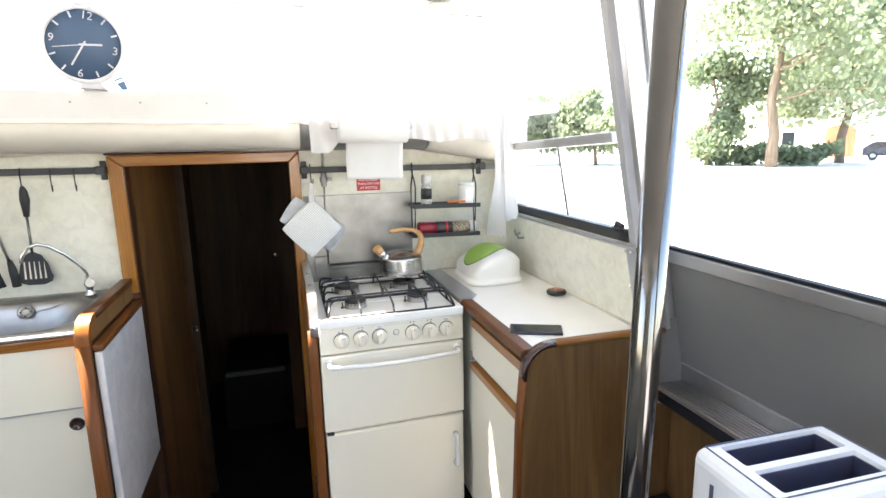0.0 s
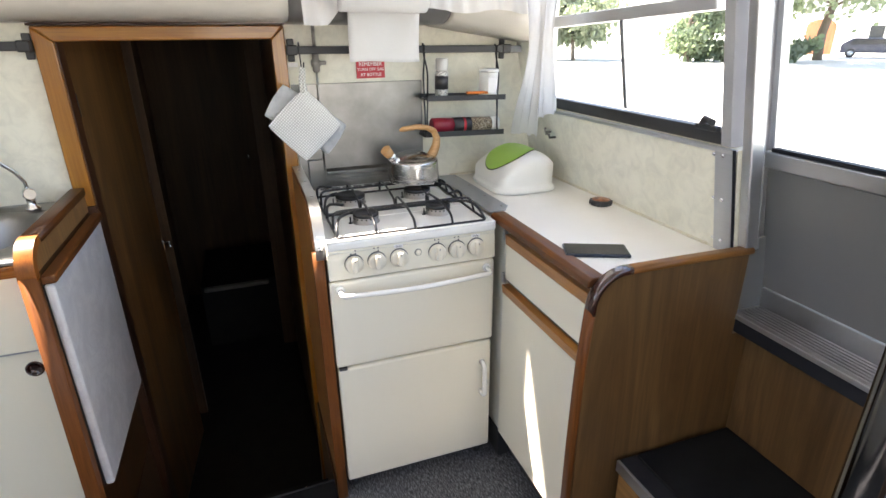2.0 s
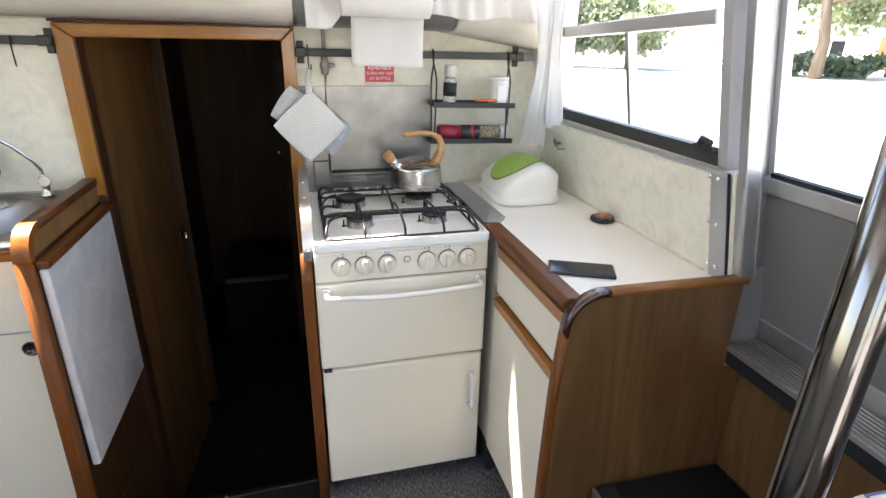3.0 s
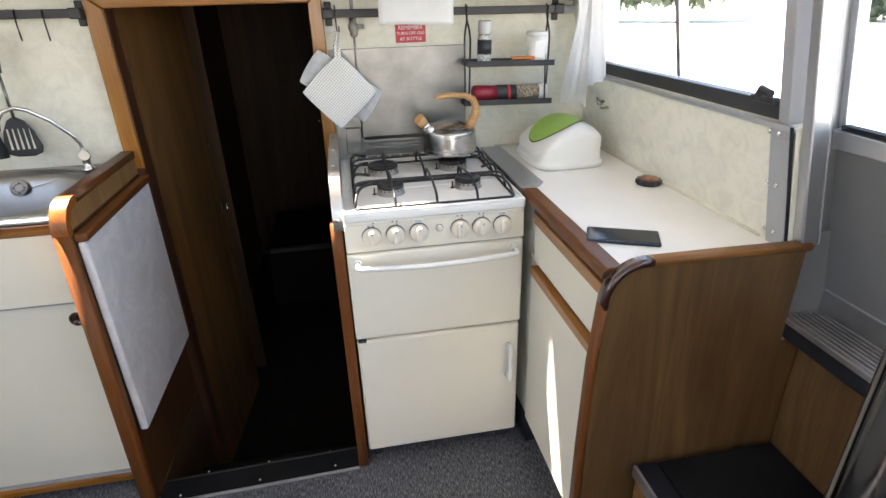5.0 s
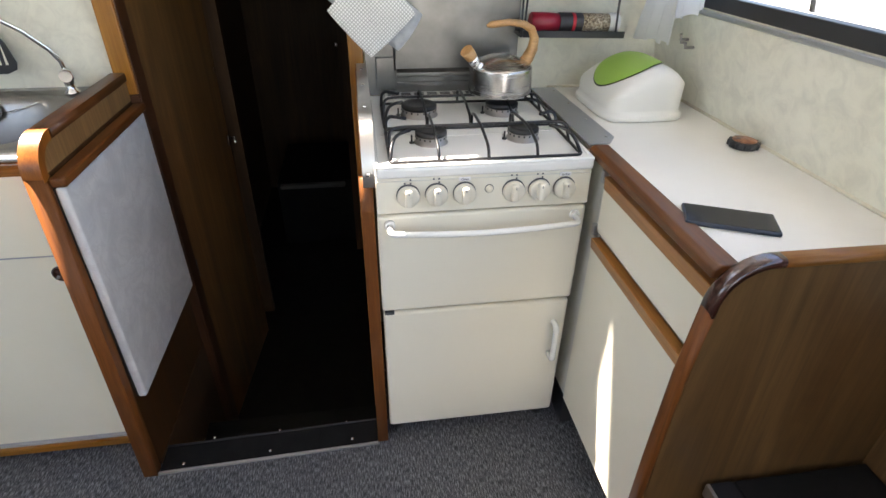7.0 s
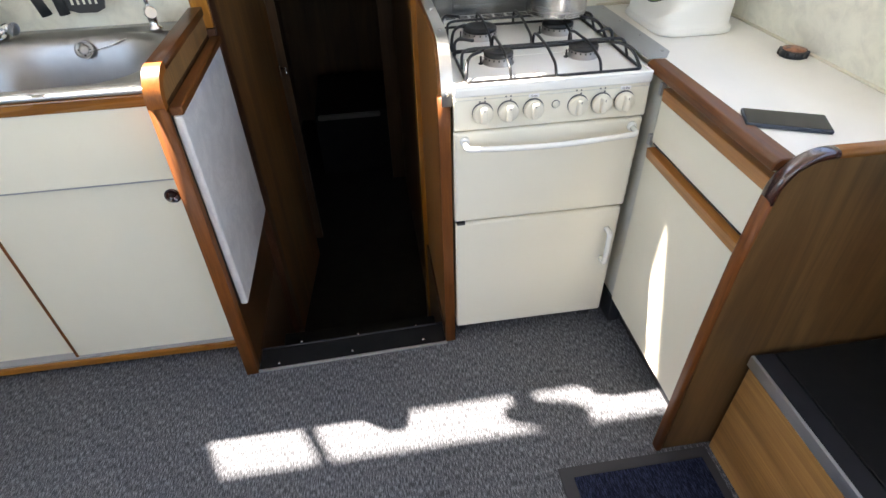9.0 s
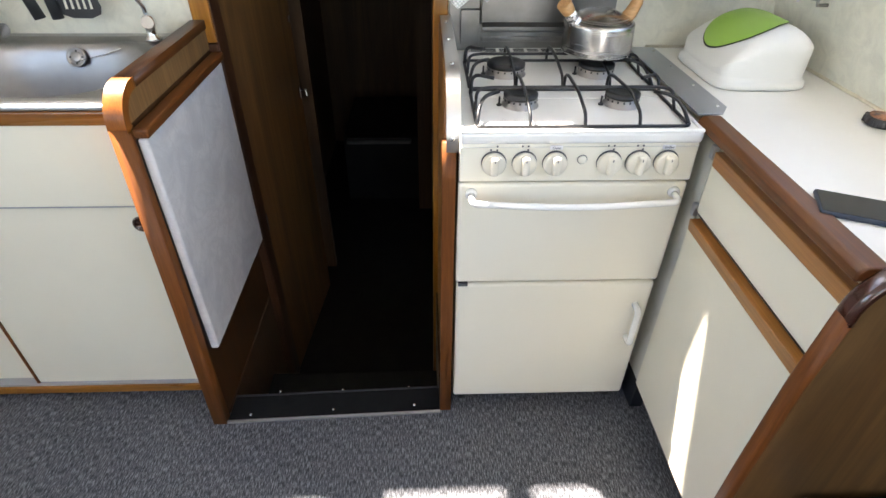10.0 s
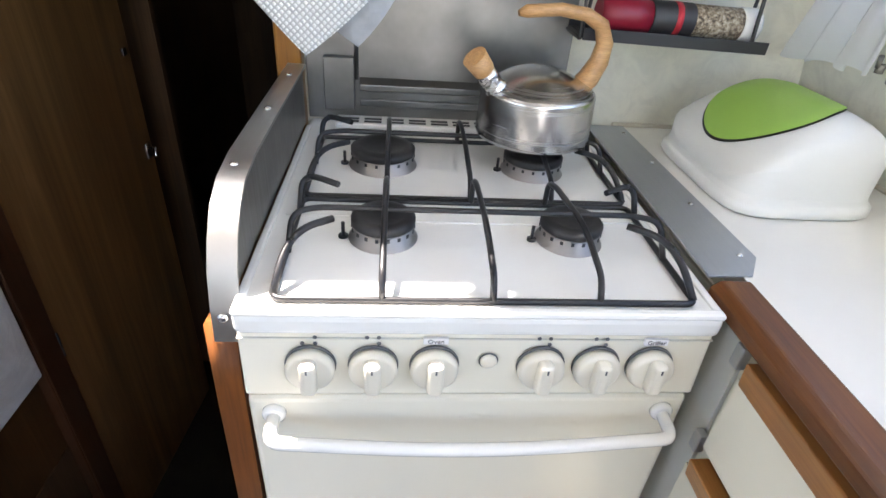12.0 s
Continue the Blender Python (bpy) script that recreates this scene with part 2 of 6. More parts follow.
CARPET = carpet_material("grey carpet", (0.05, 0.053, 0.059), (0.275, 0.288, 0.315), (0.74, 0.74, 0.75))
MATTING = carpet_material("navy mat pile", (0.006, 0.008, 0.018), (0.035, 0.045, 0.09), (0.7, 0.7, 0.75))
MATEDGE = paint("mat rubber edge", (0.03, 0.03, 0.035), 0.7, 0.2)
TEAK = wood("brown veneer", (0.072, 0.037, 0.014), (0.138, 0.074, 0.028), (0.215, 0.120, 0.047), "z", 0.4, 0.12, 6.0, 1.6, 0.35, 0.4)
TEAK_Y = wood("brown veneer lying", (0.085, 0.032, 0.009), (0.15, 0.062, 0.017), (0.22, 0.10, 0.03), "y", 0.45, 0.08, 8.0, 1.0, 0.3)
# browns darkened to stand in for the dim cabin light
SHADEWOOD = wood("cabin veneer, dimness in colour", (0.05, 0.026, 0.013), (0.08, 0.042, 0.02), (0.11, 0.06, 0.029), "z", 0.5, 0.0, 7.0, 1.0, 0.25)
LIGHTPLY = wood("honey plywood", (0.28, 0.13, 0.035), (0.42, 0.21, 0.065), (0.52, 0.29, 0.10), "y", 0.4, 0.15, 10.0)
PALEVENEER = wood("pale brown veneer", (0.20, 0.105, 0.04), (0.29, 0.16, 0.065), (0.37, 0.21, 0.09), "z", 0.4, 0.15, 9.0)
ORANGE_X = wood("varnished orange wood along x", (0.25, 0.088, 0.011), (0.36, 0.142, 0.017), (0.44, 0.19, 0.028), "x", 0.28, 0.5, 14.0)
ORANGE_Y = wood("varnished orange wood along y", (0.25, 0.088, 0.011), (0.36, 0.142, 0.017), (0.44, 0.19, 0.028), "y", 0.28, 0.5, 14.0)
ORANGE_Z = wood("varnished orange wood upright", (0.25, 0.088, 0.011), (0.36, 0.142, 0.017), (0.44, 0.19, 0.028), "z", 0.28, 0.5, 14.0)
REDWOOD_Y = wood("varnished red-brown wood along y", (0.080, 0.026, 0.007), (0.14, 0.047, 0.011), (0.21, 0.076, 0.018), "y", 0.40, 0.1, 14.0, 1.2, 0.35)
REDWOOD_X = wood("varnished red-brown wood along x", (0.14, 0.052, 0.012), (0.22, 0.086, 0.018), (0.30, 0.125, 0.028), "x", 0.38, 0.15, 14.0, 1.0, 0.35)
REDWOOD_Z = wood("varnished red-brown wood upright", (0.13, 0.040, 0.009), (0.20, 0.064, 0.013), (0.26, 0.092, 0.019), "z", 0.44, 0.0, 14.0, 1.0, 0.3)
DEEPORANGE = wood("deep orange varnished corner", (0.20, 0.058, 0.009), (0.30, 0.092, 0.014), (0.38, 0.14, 0.022), "z", 0.36, 0.08, 14.0, 1.0, 0.35)
CAPWOOD = paint("dark varnished corner", (0.045, 0.013, 0.008), 0.16, 0.18, 14.0, 0.8, 0.02)
WALL = mottled_wall("cream wall vinyl", (0.81, 0.79, 0.68))
STILEGREY = paint("pale cream side board", (0.68, 0.66, 0.58), 0.5, 0.08)
LIPWOOD = wood("honey orange lipping", (0.27, 0.102, 0.024), (0.38, 0.158, 0.038), (0.46, 0.21, 0.056), "y", 0.35, 0.3, 12.0)
VINYL = paint("cream padded vinyl", (0.64, 0.61, 0.545), 0.45, 0.06, 5.0, 0.0, 0.15)
HEADLINING = paint("white ceiling lining", (0.82, 0.81, 0.78), 0.6, 0.04, 3.0)
ENAMEL = paint("cream enamel", (0.83, 0.785, 0.655), 0.25, 0.01, 4.0, 0.0, 0.01, 0.5, 0.01)
HOBWHITE = paint("white hob enamel", (0.87, 0.86, 0.82), 0.16, 0.04, 9.0, 0.3, 0.02)
KNOBCREAM = paint("cream knob plastic", (0.80, 0.745, 0.62), 0.35, 0.04)
CREAMBOARD = paint("cream cupboard board", (0.80, 0.76, 0.62), 0.42, 0.04, 3.0)
LAMINATE = paint("white worktop laminate", (0.82, 0.80, 0.75), 0.38, 0.05, 5.0)
SEALANT = paint("cream sealant", (0.72, 0.66, 0.52), 0.6, 0.12, 30.0)
MARBLE = marble("white marble laminate")
STEEL = metal("brushed steel sheet", (0.30, 0.295, 0.28), 0.33, "z", 0.4)
CAPSTEEL = metal("steel capping", (0.58, 0.57, 0.55), 0.36, "y", 0.12)
STEELSINK = metal("steel sink", (0.42, 0.415, 0.405), 0.34, "x", 0.2)
KETTLESTEEL = metal("brushed kettle steel", (0.58, 0.57, 0.555), 0.22, "round", 0.05)
CHROME = metal("chrome", (0.82, 0.82, 0.82), 0.06)
POLESTEEL = metal("polished tube", (0.16, 0.157, 0.154), 0.10, None, 0.2)
ALU = metal("anodised aluminium", (0.62, 0.63, 0.64), 0.42, "y", 0.08)
ALU_Z = metal("anodised aluminium upright", (0.60, 0.61, 0.63), 0.36, "z", 0.08)
TRACKALU = metal("dull track aluminium", (0.56, 0.565, 0.57), 0.42, "y", 0.2)
ALUPLATE = metal("grey metal strip", (0.52, 0.54, 0.56), 0.5, "y", 0.06)
GREYDOOR = paint("grey metallic door skin", (0.16, 0.159, 0.156), 0.36, 0.05, 3.0)
# bunk edge tone lowered for the same dimness
BUNKEDGE = paint("bunk piping, dimness in colour", (0.11, 0.10, 0.085), 0.6, 0.1)
SILLGREY = paint("pale grey sill paint", (0.62, 0.62, 0.61), 0.4, 0.06)
GREYMETAL = paint("grey painted edge", (0.36, 0.37, 0.38), 0.45, 0.08)
BLACK = paint("black frame", (0.032, 0.033, 0.036), 0.45, 0.15)
IRON = paint("black enamelled wire", (0.018, 0.018, 0.02), 0.35, 0.3, 30.0)
BURNER = paint("black burner cap", (0.025, 0.024, 0.024), 0.45, 0.3, 60.0)
BURNERRING = metal("burner ring", (0.42, 0.40, 0.38), 0.5)
RUBBER = paint("black ribbed rubber", (0.010, 0.010, 0.011), 0.7, 0.25, 14.0, 0.0, 0.04, 0.15)
# near black in place of the missing light on cabin floor and steps
CABINSHADE = paint("cabin floor covering, dimness in colour", (0.014, 0.013, 0.012), 0.8, 0.25, 14.0, 0.0, 0.04, 0.15)
NAVY = paint("dark navy strip", (0.014, 0.015, 0.02), 0.6, 0.2, 10.0, 0.0, 0.04, 0.3)
HANDLEWOOD = wood("light beech handle", (0.52, 0.27, 0.10), (0.62, 0.34, 0.14), (0.70, 0.42, 0.19), "x", 0.4, 0.2, 25.0)
BINWHITE = paint("white bin plastic", (0.82, 0.81, 0.76), 0.38, 0.03)
BINGREEN = paint("lime green lid", (0.34, 0.57, 0.11), 0.38, 0.05)
SIGNRED = paint("red sign plate", (0.55, 0.03, 0.045), 0.4, 0.08, 20.0)
SIGNWHITE = paint("white sign letters", (0.85, 0.83, 0.82), 0.5, 0.03)
PAPER = cloth("kitchen paper", (0.86, 0.86, 0.85), 0.35, 500.0, 0.4)
CURTAIN = cloth("white curtain voile", (0.80, 0.80, 0.80), 0.28, 1200.0, 0.15)
PHONEGLASS = paint("black phone glass", (0.012, 0.013, 0.016), 0.06, 0.1)
PHONECASE = paint("dark blue phone case", (0.02, 0.03, 0.05), 0.4, 0.1)
GLASS = glass_pane("window glass")
MARKING = paint("grey printed marks", (0.12, 0.12, 0.12), 0.6, 0.1)
ORANGEPLASTIC = paint("orange plastic", (0.75, 0.2, 0.03), 0.4, 0.05)
CUPWHITE = paint("white pot", (0.80, 0.80, 0.78), 0.45, 0.03)
PEPPER = Mat("peppercorn fill", (0.3, 0.24, 0.17), 0.5)
PEPPER.color(PEPPER.ramp(PEPPER.noise(180, 3, 0.7), (0.35, (0.05, 0.035, 0.025)), (0.5, (0.32, 0.25, 0.17)), (0.65, (0.62, 0.56, 0.45))))
PEPPER = PEPPER.bump(PEPPER.noise(180, 3), 0.8, 0.003).m
SALT = Mat("salt fill", (0.6, 0.6, 0.58), 0.5)
SALT = SALT.color(SALT.ramp(SALT.noise(220, 2), (0.35, (0.12, 0.11, 0.10)), (0.55, (0.68, 0.66, 0.62)))).m
REDPLASTIC = paint("red plastic cap", (0.29, 0.013, 0.032), 0.35, 0.05)
SOAP = paint("clear soap bottle", (0.62, 0.62, 0.6), 0.2, 0.05)
CLOCKFACE = paint("dark blue clock dial", (0.05, 0.10, 0.18), 0.5, 0.08)
CLOCKRIM = paint("pale clock rim", (0.62, 0.64, 0.68), 0.4, 0.05)
TOASTER = paint("white toaster shell", (0.78, 0.79, 0.80), 0.3, 0.03)
TOASTGREY = paint("navy slot lining", (0.05, 0.055, 0.10), 0.4, 0.1)
PARTVENEER = wood("orange brown veneer", (0.26, 0.10, 0.025), (0.36, 0.155, 0.042), (0.45, 0.21, 0.065), "z", 0.4, 0.2, 9.0, 1.2)

# ---- structure: saloon ----
BULK = 0.55      # galley bulkhead face
WALLX = 0.87     # starboard wall face at the window
BASEX = 0.915    # and at the worktop: the side leans in
DOORX = 0.93     # starboard sliding door face
CEIL = 1.905
PORT = -1.95
AFT = -3.2

structure("floor", box(PORT, 1.1, AFT, 0.0, -0.06, 0.0, 0), CARPET, "dark grey flecked carpet over the cabin floor", "floor")
# carpet under the units, so that nothing floats
structure("floor_galley", box(-0.005, 0.98, 0.0, BULK, -0.06, 0.0, 0), CARPET, "dark grey flecked carpet under the cooker", "floor")
structure("floor_sink", box(PORT, -0.66, 0.0, BULK, -0.06, 0.0, 0), CARPET, "dark grey flecked carpet under the sink unit", "floor")

# galley bulkhead with the doorway through it
bulk = join(box(PORT, -0.67, BULK, BULK + 0.04, 0, 1.57, 0), box(-0.018, 1.0, BULK, BULK + 0.04, 0, 1.57, 0), box(-0.67, -0.018, BULK, BULK + 0.04, 1.405, 1.57, 0))
structure("wall_north", bulk, WALL, "cream mottled vinyl bulkhead behind cooker and sink", "wall")

# starboard wall: splash panel below the galley window
structure("wall_east", join(prism([(BASEX, 0.0), (BASEX, 0.886), (WALLX - 0.004, 1.145), (WALLX + 0.05, 1.15), (0.97, 0.0)], "y", -0.466, BULK, 0), leaning(box(WALLX, WALLX + 0.05, -0.466, BULK, 1.90, CEIL + 0.02, 0)), leaning(box(WALLX, WALLX + 0.05, 0.41, BULK, 1.15, 1.90, 0))), WALL, "cream mottled vinyl wall above the worktop", "wall")
structure("wall_east_aft", join(box(0.985, 1.03, AFT, -0.47, -0.06, 0.686, 0), leaning(box(DOORX, 1.0, AFT, -2.25, 0.72, CEIL + 0.02, 0)), leaning(box(DOORX, 1.0, -2.25, -0.47, 1.90, CEIL + 0.02, 0))), TEAK, "brown wood veneer side lining below the door", "wall")

# port wall with a long window
structure("wall_west", join(box(PORT - 0.05, PORT, AFT, BULK, -0.06, 1.15, 0), box(PORT - 0.05, PORT, AFT, BULK, 1.85, CEIL + 0.1, 0),
                            box(PORT - 0.05, PORT, AFT, -2.7, 1.15, 1.85, 0), box(PORT - 0.05, PORT, -0.8, BULK, 1.15, 1.85, 0)), VINYL, "cream lined port side wall", "wall")
# aft wall, out of view: a window, and a tall opening added to light starboard
structure("wall_south", join(box(PORT, 0.18, AFT - 0.05, AFT, -0.06, 1.05, 0), box(0.18, 1.0, AFT - 0.05, AFT, -0.06, 0.35, 0), box(PORT, 1.0, AFT - 0.05, AFT, 1.85, CEIL + 0.1, 0),
                             box(PORT, -0.42, AFT - 0.05, AFT, 1.05, 1.85, 0), box(0.94, 1.0, AFT - 0.05, AFT, 0.35, 1.85, 0), box(0.12, 0.18, AFT - 0.05, AFT, 1.05, 1.85, 0)), VINYL, "cream lined aft wall with window and opening added for light", "wall")
structure("ceiling", box(PORT - 0.05, 1.05, AFT - 0.05, 0.165, CEIL, CEIL + 0.012, 0), HEADLINING, "white lined cabin ceiling", "ceiling")

# ---- windscreen, dash and padded deck edge ----
canted(structure("windscreen_sill", prism([(0.298, 1.540), (0.365, 1.540), (0.365, 1.612), (0.337, 1.632), (0.316, 1.636), (0.306, 1.630)], "x", PORT - 0.13, WALLX, 0.002), SILLGREY, "pale aluminium windscreen sill with screws", "trim"))
canted(structure("windscreen_head", box(PORT - 0.13, WALLX, 0.258, 0.276, 1.918, 1.95, 0.003), ALU, "aluminium head rail of the windscreen", "trim"))
RAKE = Matrix(((1, 0, -0.21, 0.21 * 1.622), (0, 1, 0, 0), (0, 0, 1, 0), (0, 0, 0, 1)))
for x0, x1, m in ((-2.05, -1.591, RAKE), (-1.325, -1.292, RAKE), (0.282, 0.318, Matrix())):
    post = prism([(0.332, 1.622), (0.356, 1.622), (0.288, 1.91), (0.266, 1.91)], "x", x0, x1, 0.003)
    canted(structure("windscreen_post", moved(post, m), ALU_Z, "aluminium windscreen post", "trim"))
pane = structure("windscreen_glass", prism([(0.343, 1.622), (0.348, 1.622), (0.280, 1.91), (0.275, 1.91)], "x", PORT - 0.13, WALLX, 0), GLASS, "clear windscreen glass", "window")
canted(pane)
pane.visible_shadow = False
# unseen slab added to block sun between ceiling and head rail
canted(structure("roof_sun_stop", box(PORT - 0.15, 1.05, 0.10, 0.30, 1.951, 1.99, 0.004), HEADLINING, "added unseen white slab that stops sun above the windscreen", "roof"))
structure("foredeck", box(PORT - 0.05, 1.05, 0.352, 2.9, 1.562, 1.60, 0), HEADLINING, "white foredeck ahead of the windscreen", "deck")


# added out of sight behind the curtain to block sun below its hem
canted(structure("sun_stop_ledge", box(-0.11, 0.76, 0.284, 0.318, 1.592, 1.60, 0.001), ALU, "added unseen ledge that stops sun under the curtain", "trim"))


def padded(x0, x1, r_front, mat, name, label, z_mid=1.505, y_mid=0.32, sag=0.0):
    """A soft rounded vinyl edge under the windscreen."""
    bm = bmesh.new()
    rows = []
    n = 26
    for i in range(n + 1):
        x = x0 + (x1 - x0) * i / n
        row = []
        for k in range(15):
            a = radians(95 + k * 175 / 14)
            wob = 0.0025 * math.sin(x * 9 + k * 0.6)
            row.append(bm.verts.new((x, y_mid + (0.115 + wob) * r_front * math.cos(a), z_mid + 0.067 * math.sin(a) + sag * (i / n))))
        row.append(bm.verts.new((x, BULK + 0.145, z_mid - 0.07 + sag * (i / n))))
        row.append(bm.verts.new((x, BULK + 0.145, z_mid + 0.07)))
        rows.append(row)
    for a, b in zip(rows, rows[1:]):
        bridge(bm, a, b)
    bm.faces.new(rows[0])
    bm.faces.new(rows[-1][::-1])
    bmesh.ops.recalc_face_normals(bm, faces=bm.faces)
    return canted(structure(name, bm, mat, label, "trim"))


padded(PORT - 0.13, -0.02, 0.95, VINYL, "padded_edge_port", "cream padded vinyl roll below the windscreen", 1.503, 0.387)
padded(-0.02, 0.46, 0.9, GREYDOOR, "padded_edge_middle", "grey painted rounded deck edge below the windscreen", 1.501, 0.387)
padded(0.46, 0.80, 0.93, VINYL, "padded_edge_starboard", "cream padded vinyl corner below the windscreen", 1.499, 0.387, -0.05)
canted(structure("piping", tube([(PORT - 0.13, 0.284, 1.534), (-1.2, 0.284, 1.532), (-0.5, 0.284, 1.531), (-0.02, 0.284, 1.531)], 0.003, 8), HEADLINING, "white piping along the padded roll", "trim"))
structure("trim_cable", tube([(PORT, BULK - 0.004, 1.40), (-1.2, BULK - 0.004, 1.425), (-0.75, BULK - 0.004, 1.437), (-0.3, BULK - 0.004, 1.44), (0.0, BULK - 0.004, 1.437)], 0.004, 8), VINYL, "thin cream bead along the bulkhead", "trim")

# ---- doorway to the forward cabin ----
CABZ = -0.5
FY0, FY1 = BULK - 0.028, BULK + 0.045
# shade coloured onto the left jamb: its lower part and inner face
JAMBSHADE = wood("jamb wood with shade in colour", (0.04, 0.014, 0.005), (0.07, 0.024, 0.008), (0.10, 0.036, 0.012), "z", 0.45, 0.1, 9.0)
dw = tagged(thing("doorway", (-0.36, BULK, 0), "varnished orange wood door frame in the bulkhead", "door frame"), kind="structure")
part("head", prism([(-0.682, 1.425), (-0.631, 1.384), (-0.046, 1.384), (-0.004, 1.425)], "y", FY0, FY1, 0.004), ORANGE_X, dw)
part("jamb", prism([(-0.682, 0.905), (-0.631, 0.905), (-0.631, 1.383), (-0.682, 1.424)], "y", FY0, FY1, 0.004), ORANGE_Z, dw)
part("lower_jamb", box(-0.682, -0.631, FY0 + 0.002, FY1, CABZ, 0.904, 0.003), JAMBSHADE, dw, "lower jamb in a tone darkened for shade")
part("lining", box(-0.6305, -0.627, FY0 + 0.004, FY1, CABZ, 1.382, 0.001), JAMBSHADE, dw, "added strip that shades the jamb's inner face")
part("jamb", prism([(-0.046, CABZ), (-0.004, CABZ), (-0.004, 1.424), (-0.046, 1.383)], "y", FY0, FY1, 0.004), ORANGE_Z, dw)
part("top_bead", box(-0.687, 0.001, FY0 - 0.006, FY0 + 0.03, 1.426, 1.433, 0.002), CAPWOOD, dw, "dark wood bead")

# forward cabin; its dim light is put into the dark colours
structure("cabin_floor", box(-1.6, 1.0, 0.10, 3.0, CABZ - 0.05, CABZ, 0), CABINSHADE, "forward cabin floor coloured near black for the dim light", "floor")
structure("cabin_wall_left", box(-0.80, -0.76, BULK + 0.05, 2.9, CABZ, 1.56, 0), SHADEWOOD, "wood lining of the forward cabin, darkened for dim light", "wall")
structure("cabin_wall_right", box(-0.03, 0.01, BULK + 0.05, 2.9, CABZ, 1.56, 0), SHADEWOOD, "wood partition in the forward cabin, darkened for dim light", "wall")
structure("cabin_wall_end", box(-0.8, 0.01, 2.9, 2.94, CABZ, 1.56, 0), SHADEWOOD, "wood end of the forward cabin, darkened for dim light", "wall")
structure("cabin_partition", join(box(-0.76, -0.56, 1.32, 1.35, CABZ, 1.56, 0), box(-0.11, -0.03, 1.9, 1.93, CABZ, 1.56, 0)), SHADEWOOD, "wood half partition in the forward cabin, darkened for dim light", "wall")

structure("well_side_port", box(-0.686, -0.652, 0.0, BULK - 0.03, CABZ, -0.001, 0), SHADEWOOD, "wood side of the step well, darkened for dim light", "wall")
structure("well_side_starboard", box(-0.036, -0.006, 0.0, BULK - 0.03, CABZ, -0.001, 0), SHADEWOOD, "wood side of the step well, darkened for dim light", "wall")
# threshold and step down
th = tagged(thing("threshold", (-0.36, -0.02, 0), "black rubber step edge with metal strip and screws", "threshold"), kind="structure")
SKEW = Matrix(((1, 0, 0, 0), (0.034, 1, 0, 0.034 * 0.05), (0, 0, 1, 0), (0, 0, 0, 1)))  # the step edge runs slightly askew
part("tread", moved(box(-0.648, -0.037, -0.009, 0.072, -0.05, 0.004, 0.002), SKEW), RUBBER, th)
part("strip", moved(box(-0.65, -0.036, -0.018, -0.010, -0.01, 0.006, 0.001), SKEW), ALU, th, "pale aluminium edge strip")
part("nosing", moved(box(-0.648, -0.037, 0.073, 0.078, -0.03, 0.006, 0.001), SKEW), MATEDGE, th, "thin dark nosing")
part("lower_step", box(-0.648, -0.037, 0.10, 0.36, CABZ, -0.25, 0.004), CABINSHADE, th, "lower step coloured near black for the dim light")
part("riser", box(-0.648, -0.037, 0.066, 0.09, CABZ, -0.032, 0), CABINSHADE, th)
screws(th, [(-0.588, -0.012, 0.004), (-0.350, 0.0, 0.004), (-0.112, 0.010, 0.004), (-0.52, 0.07, 0.003), (-0.33, 0.072, 0.003), (-0.13, 0.076, 0.003)], "z", CHROME, 0.005)

def nudge(ob, x, y, z):
    """Moves a finished thing with all its parts."""
    ob.matrix_basis = Matrix.Translation((x, y, z)) @ ob.matrix_basis
    return ob


# cabin door, swung inward
DOORVENEER = wood("door veneer", (0.095, 0.045, 0.015), (0.185, 0.092, 0.032), (0.27, 0.142, 0.052), "z", 0.5, 0.05, 5.0, 1.4, 0.3, 0.45)
cd = thing("cabin_door", (-0.64, BULK + 0.06, CABZ), "brown wood veneer cabin door standing open inward", "door")
part("leaf", prism([(-0.68, BULK + 0.048), (-0.649, BULK + 0.048), (-0.592, 1.17), (-0.625, 1.17)], "z", CABZ + 0.002, 1.40, 0.002), DOORVENEER, cd)
latch = part("latch", join(box(-0.588, -0.578, 1.105, 1.135, 0.54, 0.585, 0.002), tube([(-0.58, 1.12, 0.57), (-0.56, 1.12, 0.57), (-0.555, 1.10, 0.552)], 0.005, 8)), CHROME, cd, "chrome lever latch")
part("keeper", box(-0.59, -0.58, 1.11, 1.13, 0.83, 0.85, 0.002), CHROME, cd, "small chrome keeper")
for z in (0.25, 1.18):
    part("hinge", tube([(-0.647, BULK + 0.046, z), (-0.647, BULK + 0.046, z + 0.07)], 0.004, 8), BLACK, cd)
nudge(cd, 0.018, 0, -0.012)
knob = thing("cabin_knob", (-0.17, 2.9, 0.56), "small chrome knob on the dark cabin wall", "knob")
part("button", moved(lathe([(0.012, 0), (0.008, 0.008), (0.016, 0.014), (0.017, 0.022), (0.012, 0.027), (0.001, 0.028)], seg=16), Matrix.Translation((-0.17, 2.9, 0.56)) @ pose(0, 0, 0, 90)), CHROME, knob)
bunk = thing("bunk", (-0.3, 2.0, CABZ), "bunk with rounded front edge, darkened for the dim cabin", "bunk")
part("base", box(-0.58, -0.06, 2.03, 2.7, CABZ, -0.07, 0.004), CABINSHADE, bunk)
part("edge", box(-0.56, -0.17, 1.985, 2.03, -0.098, -0.072, 0.012, 3), BUNKEDGE, bunk, "padded edge, its grey lowered for the dim cabin")
nudge(bunk, 0.018, 0, 0)

# ---- galley window in the starboard wall ----
gw = tagged(thing("window_1", (WALLX, 0, 1.15), "aluminium side window with black lower rail, sliding pane", "window"), kind="structure")
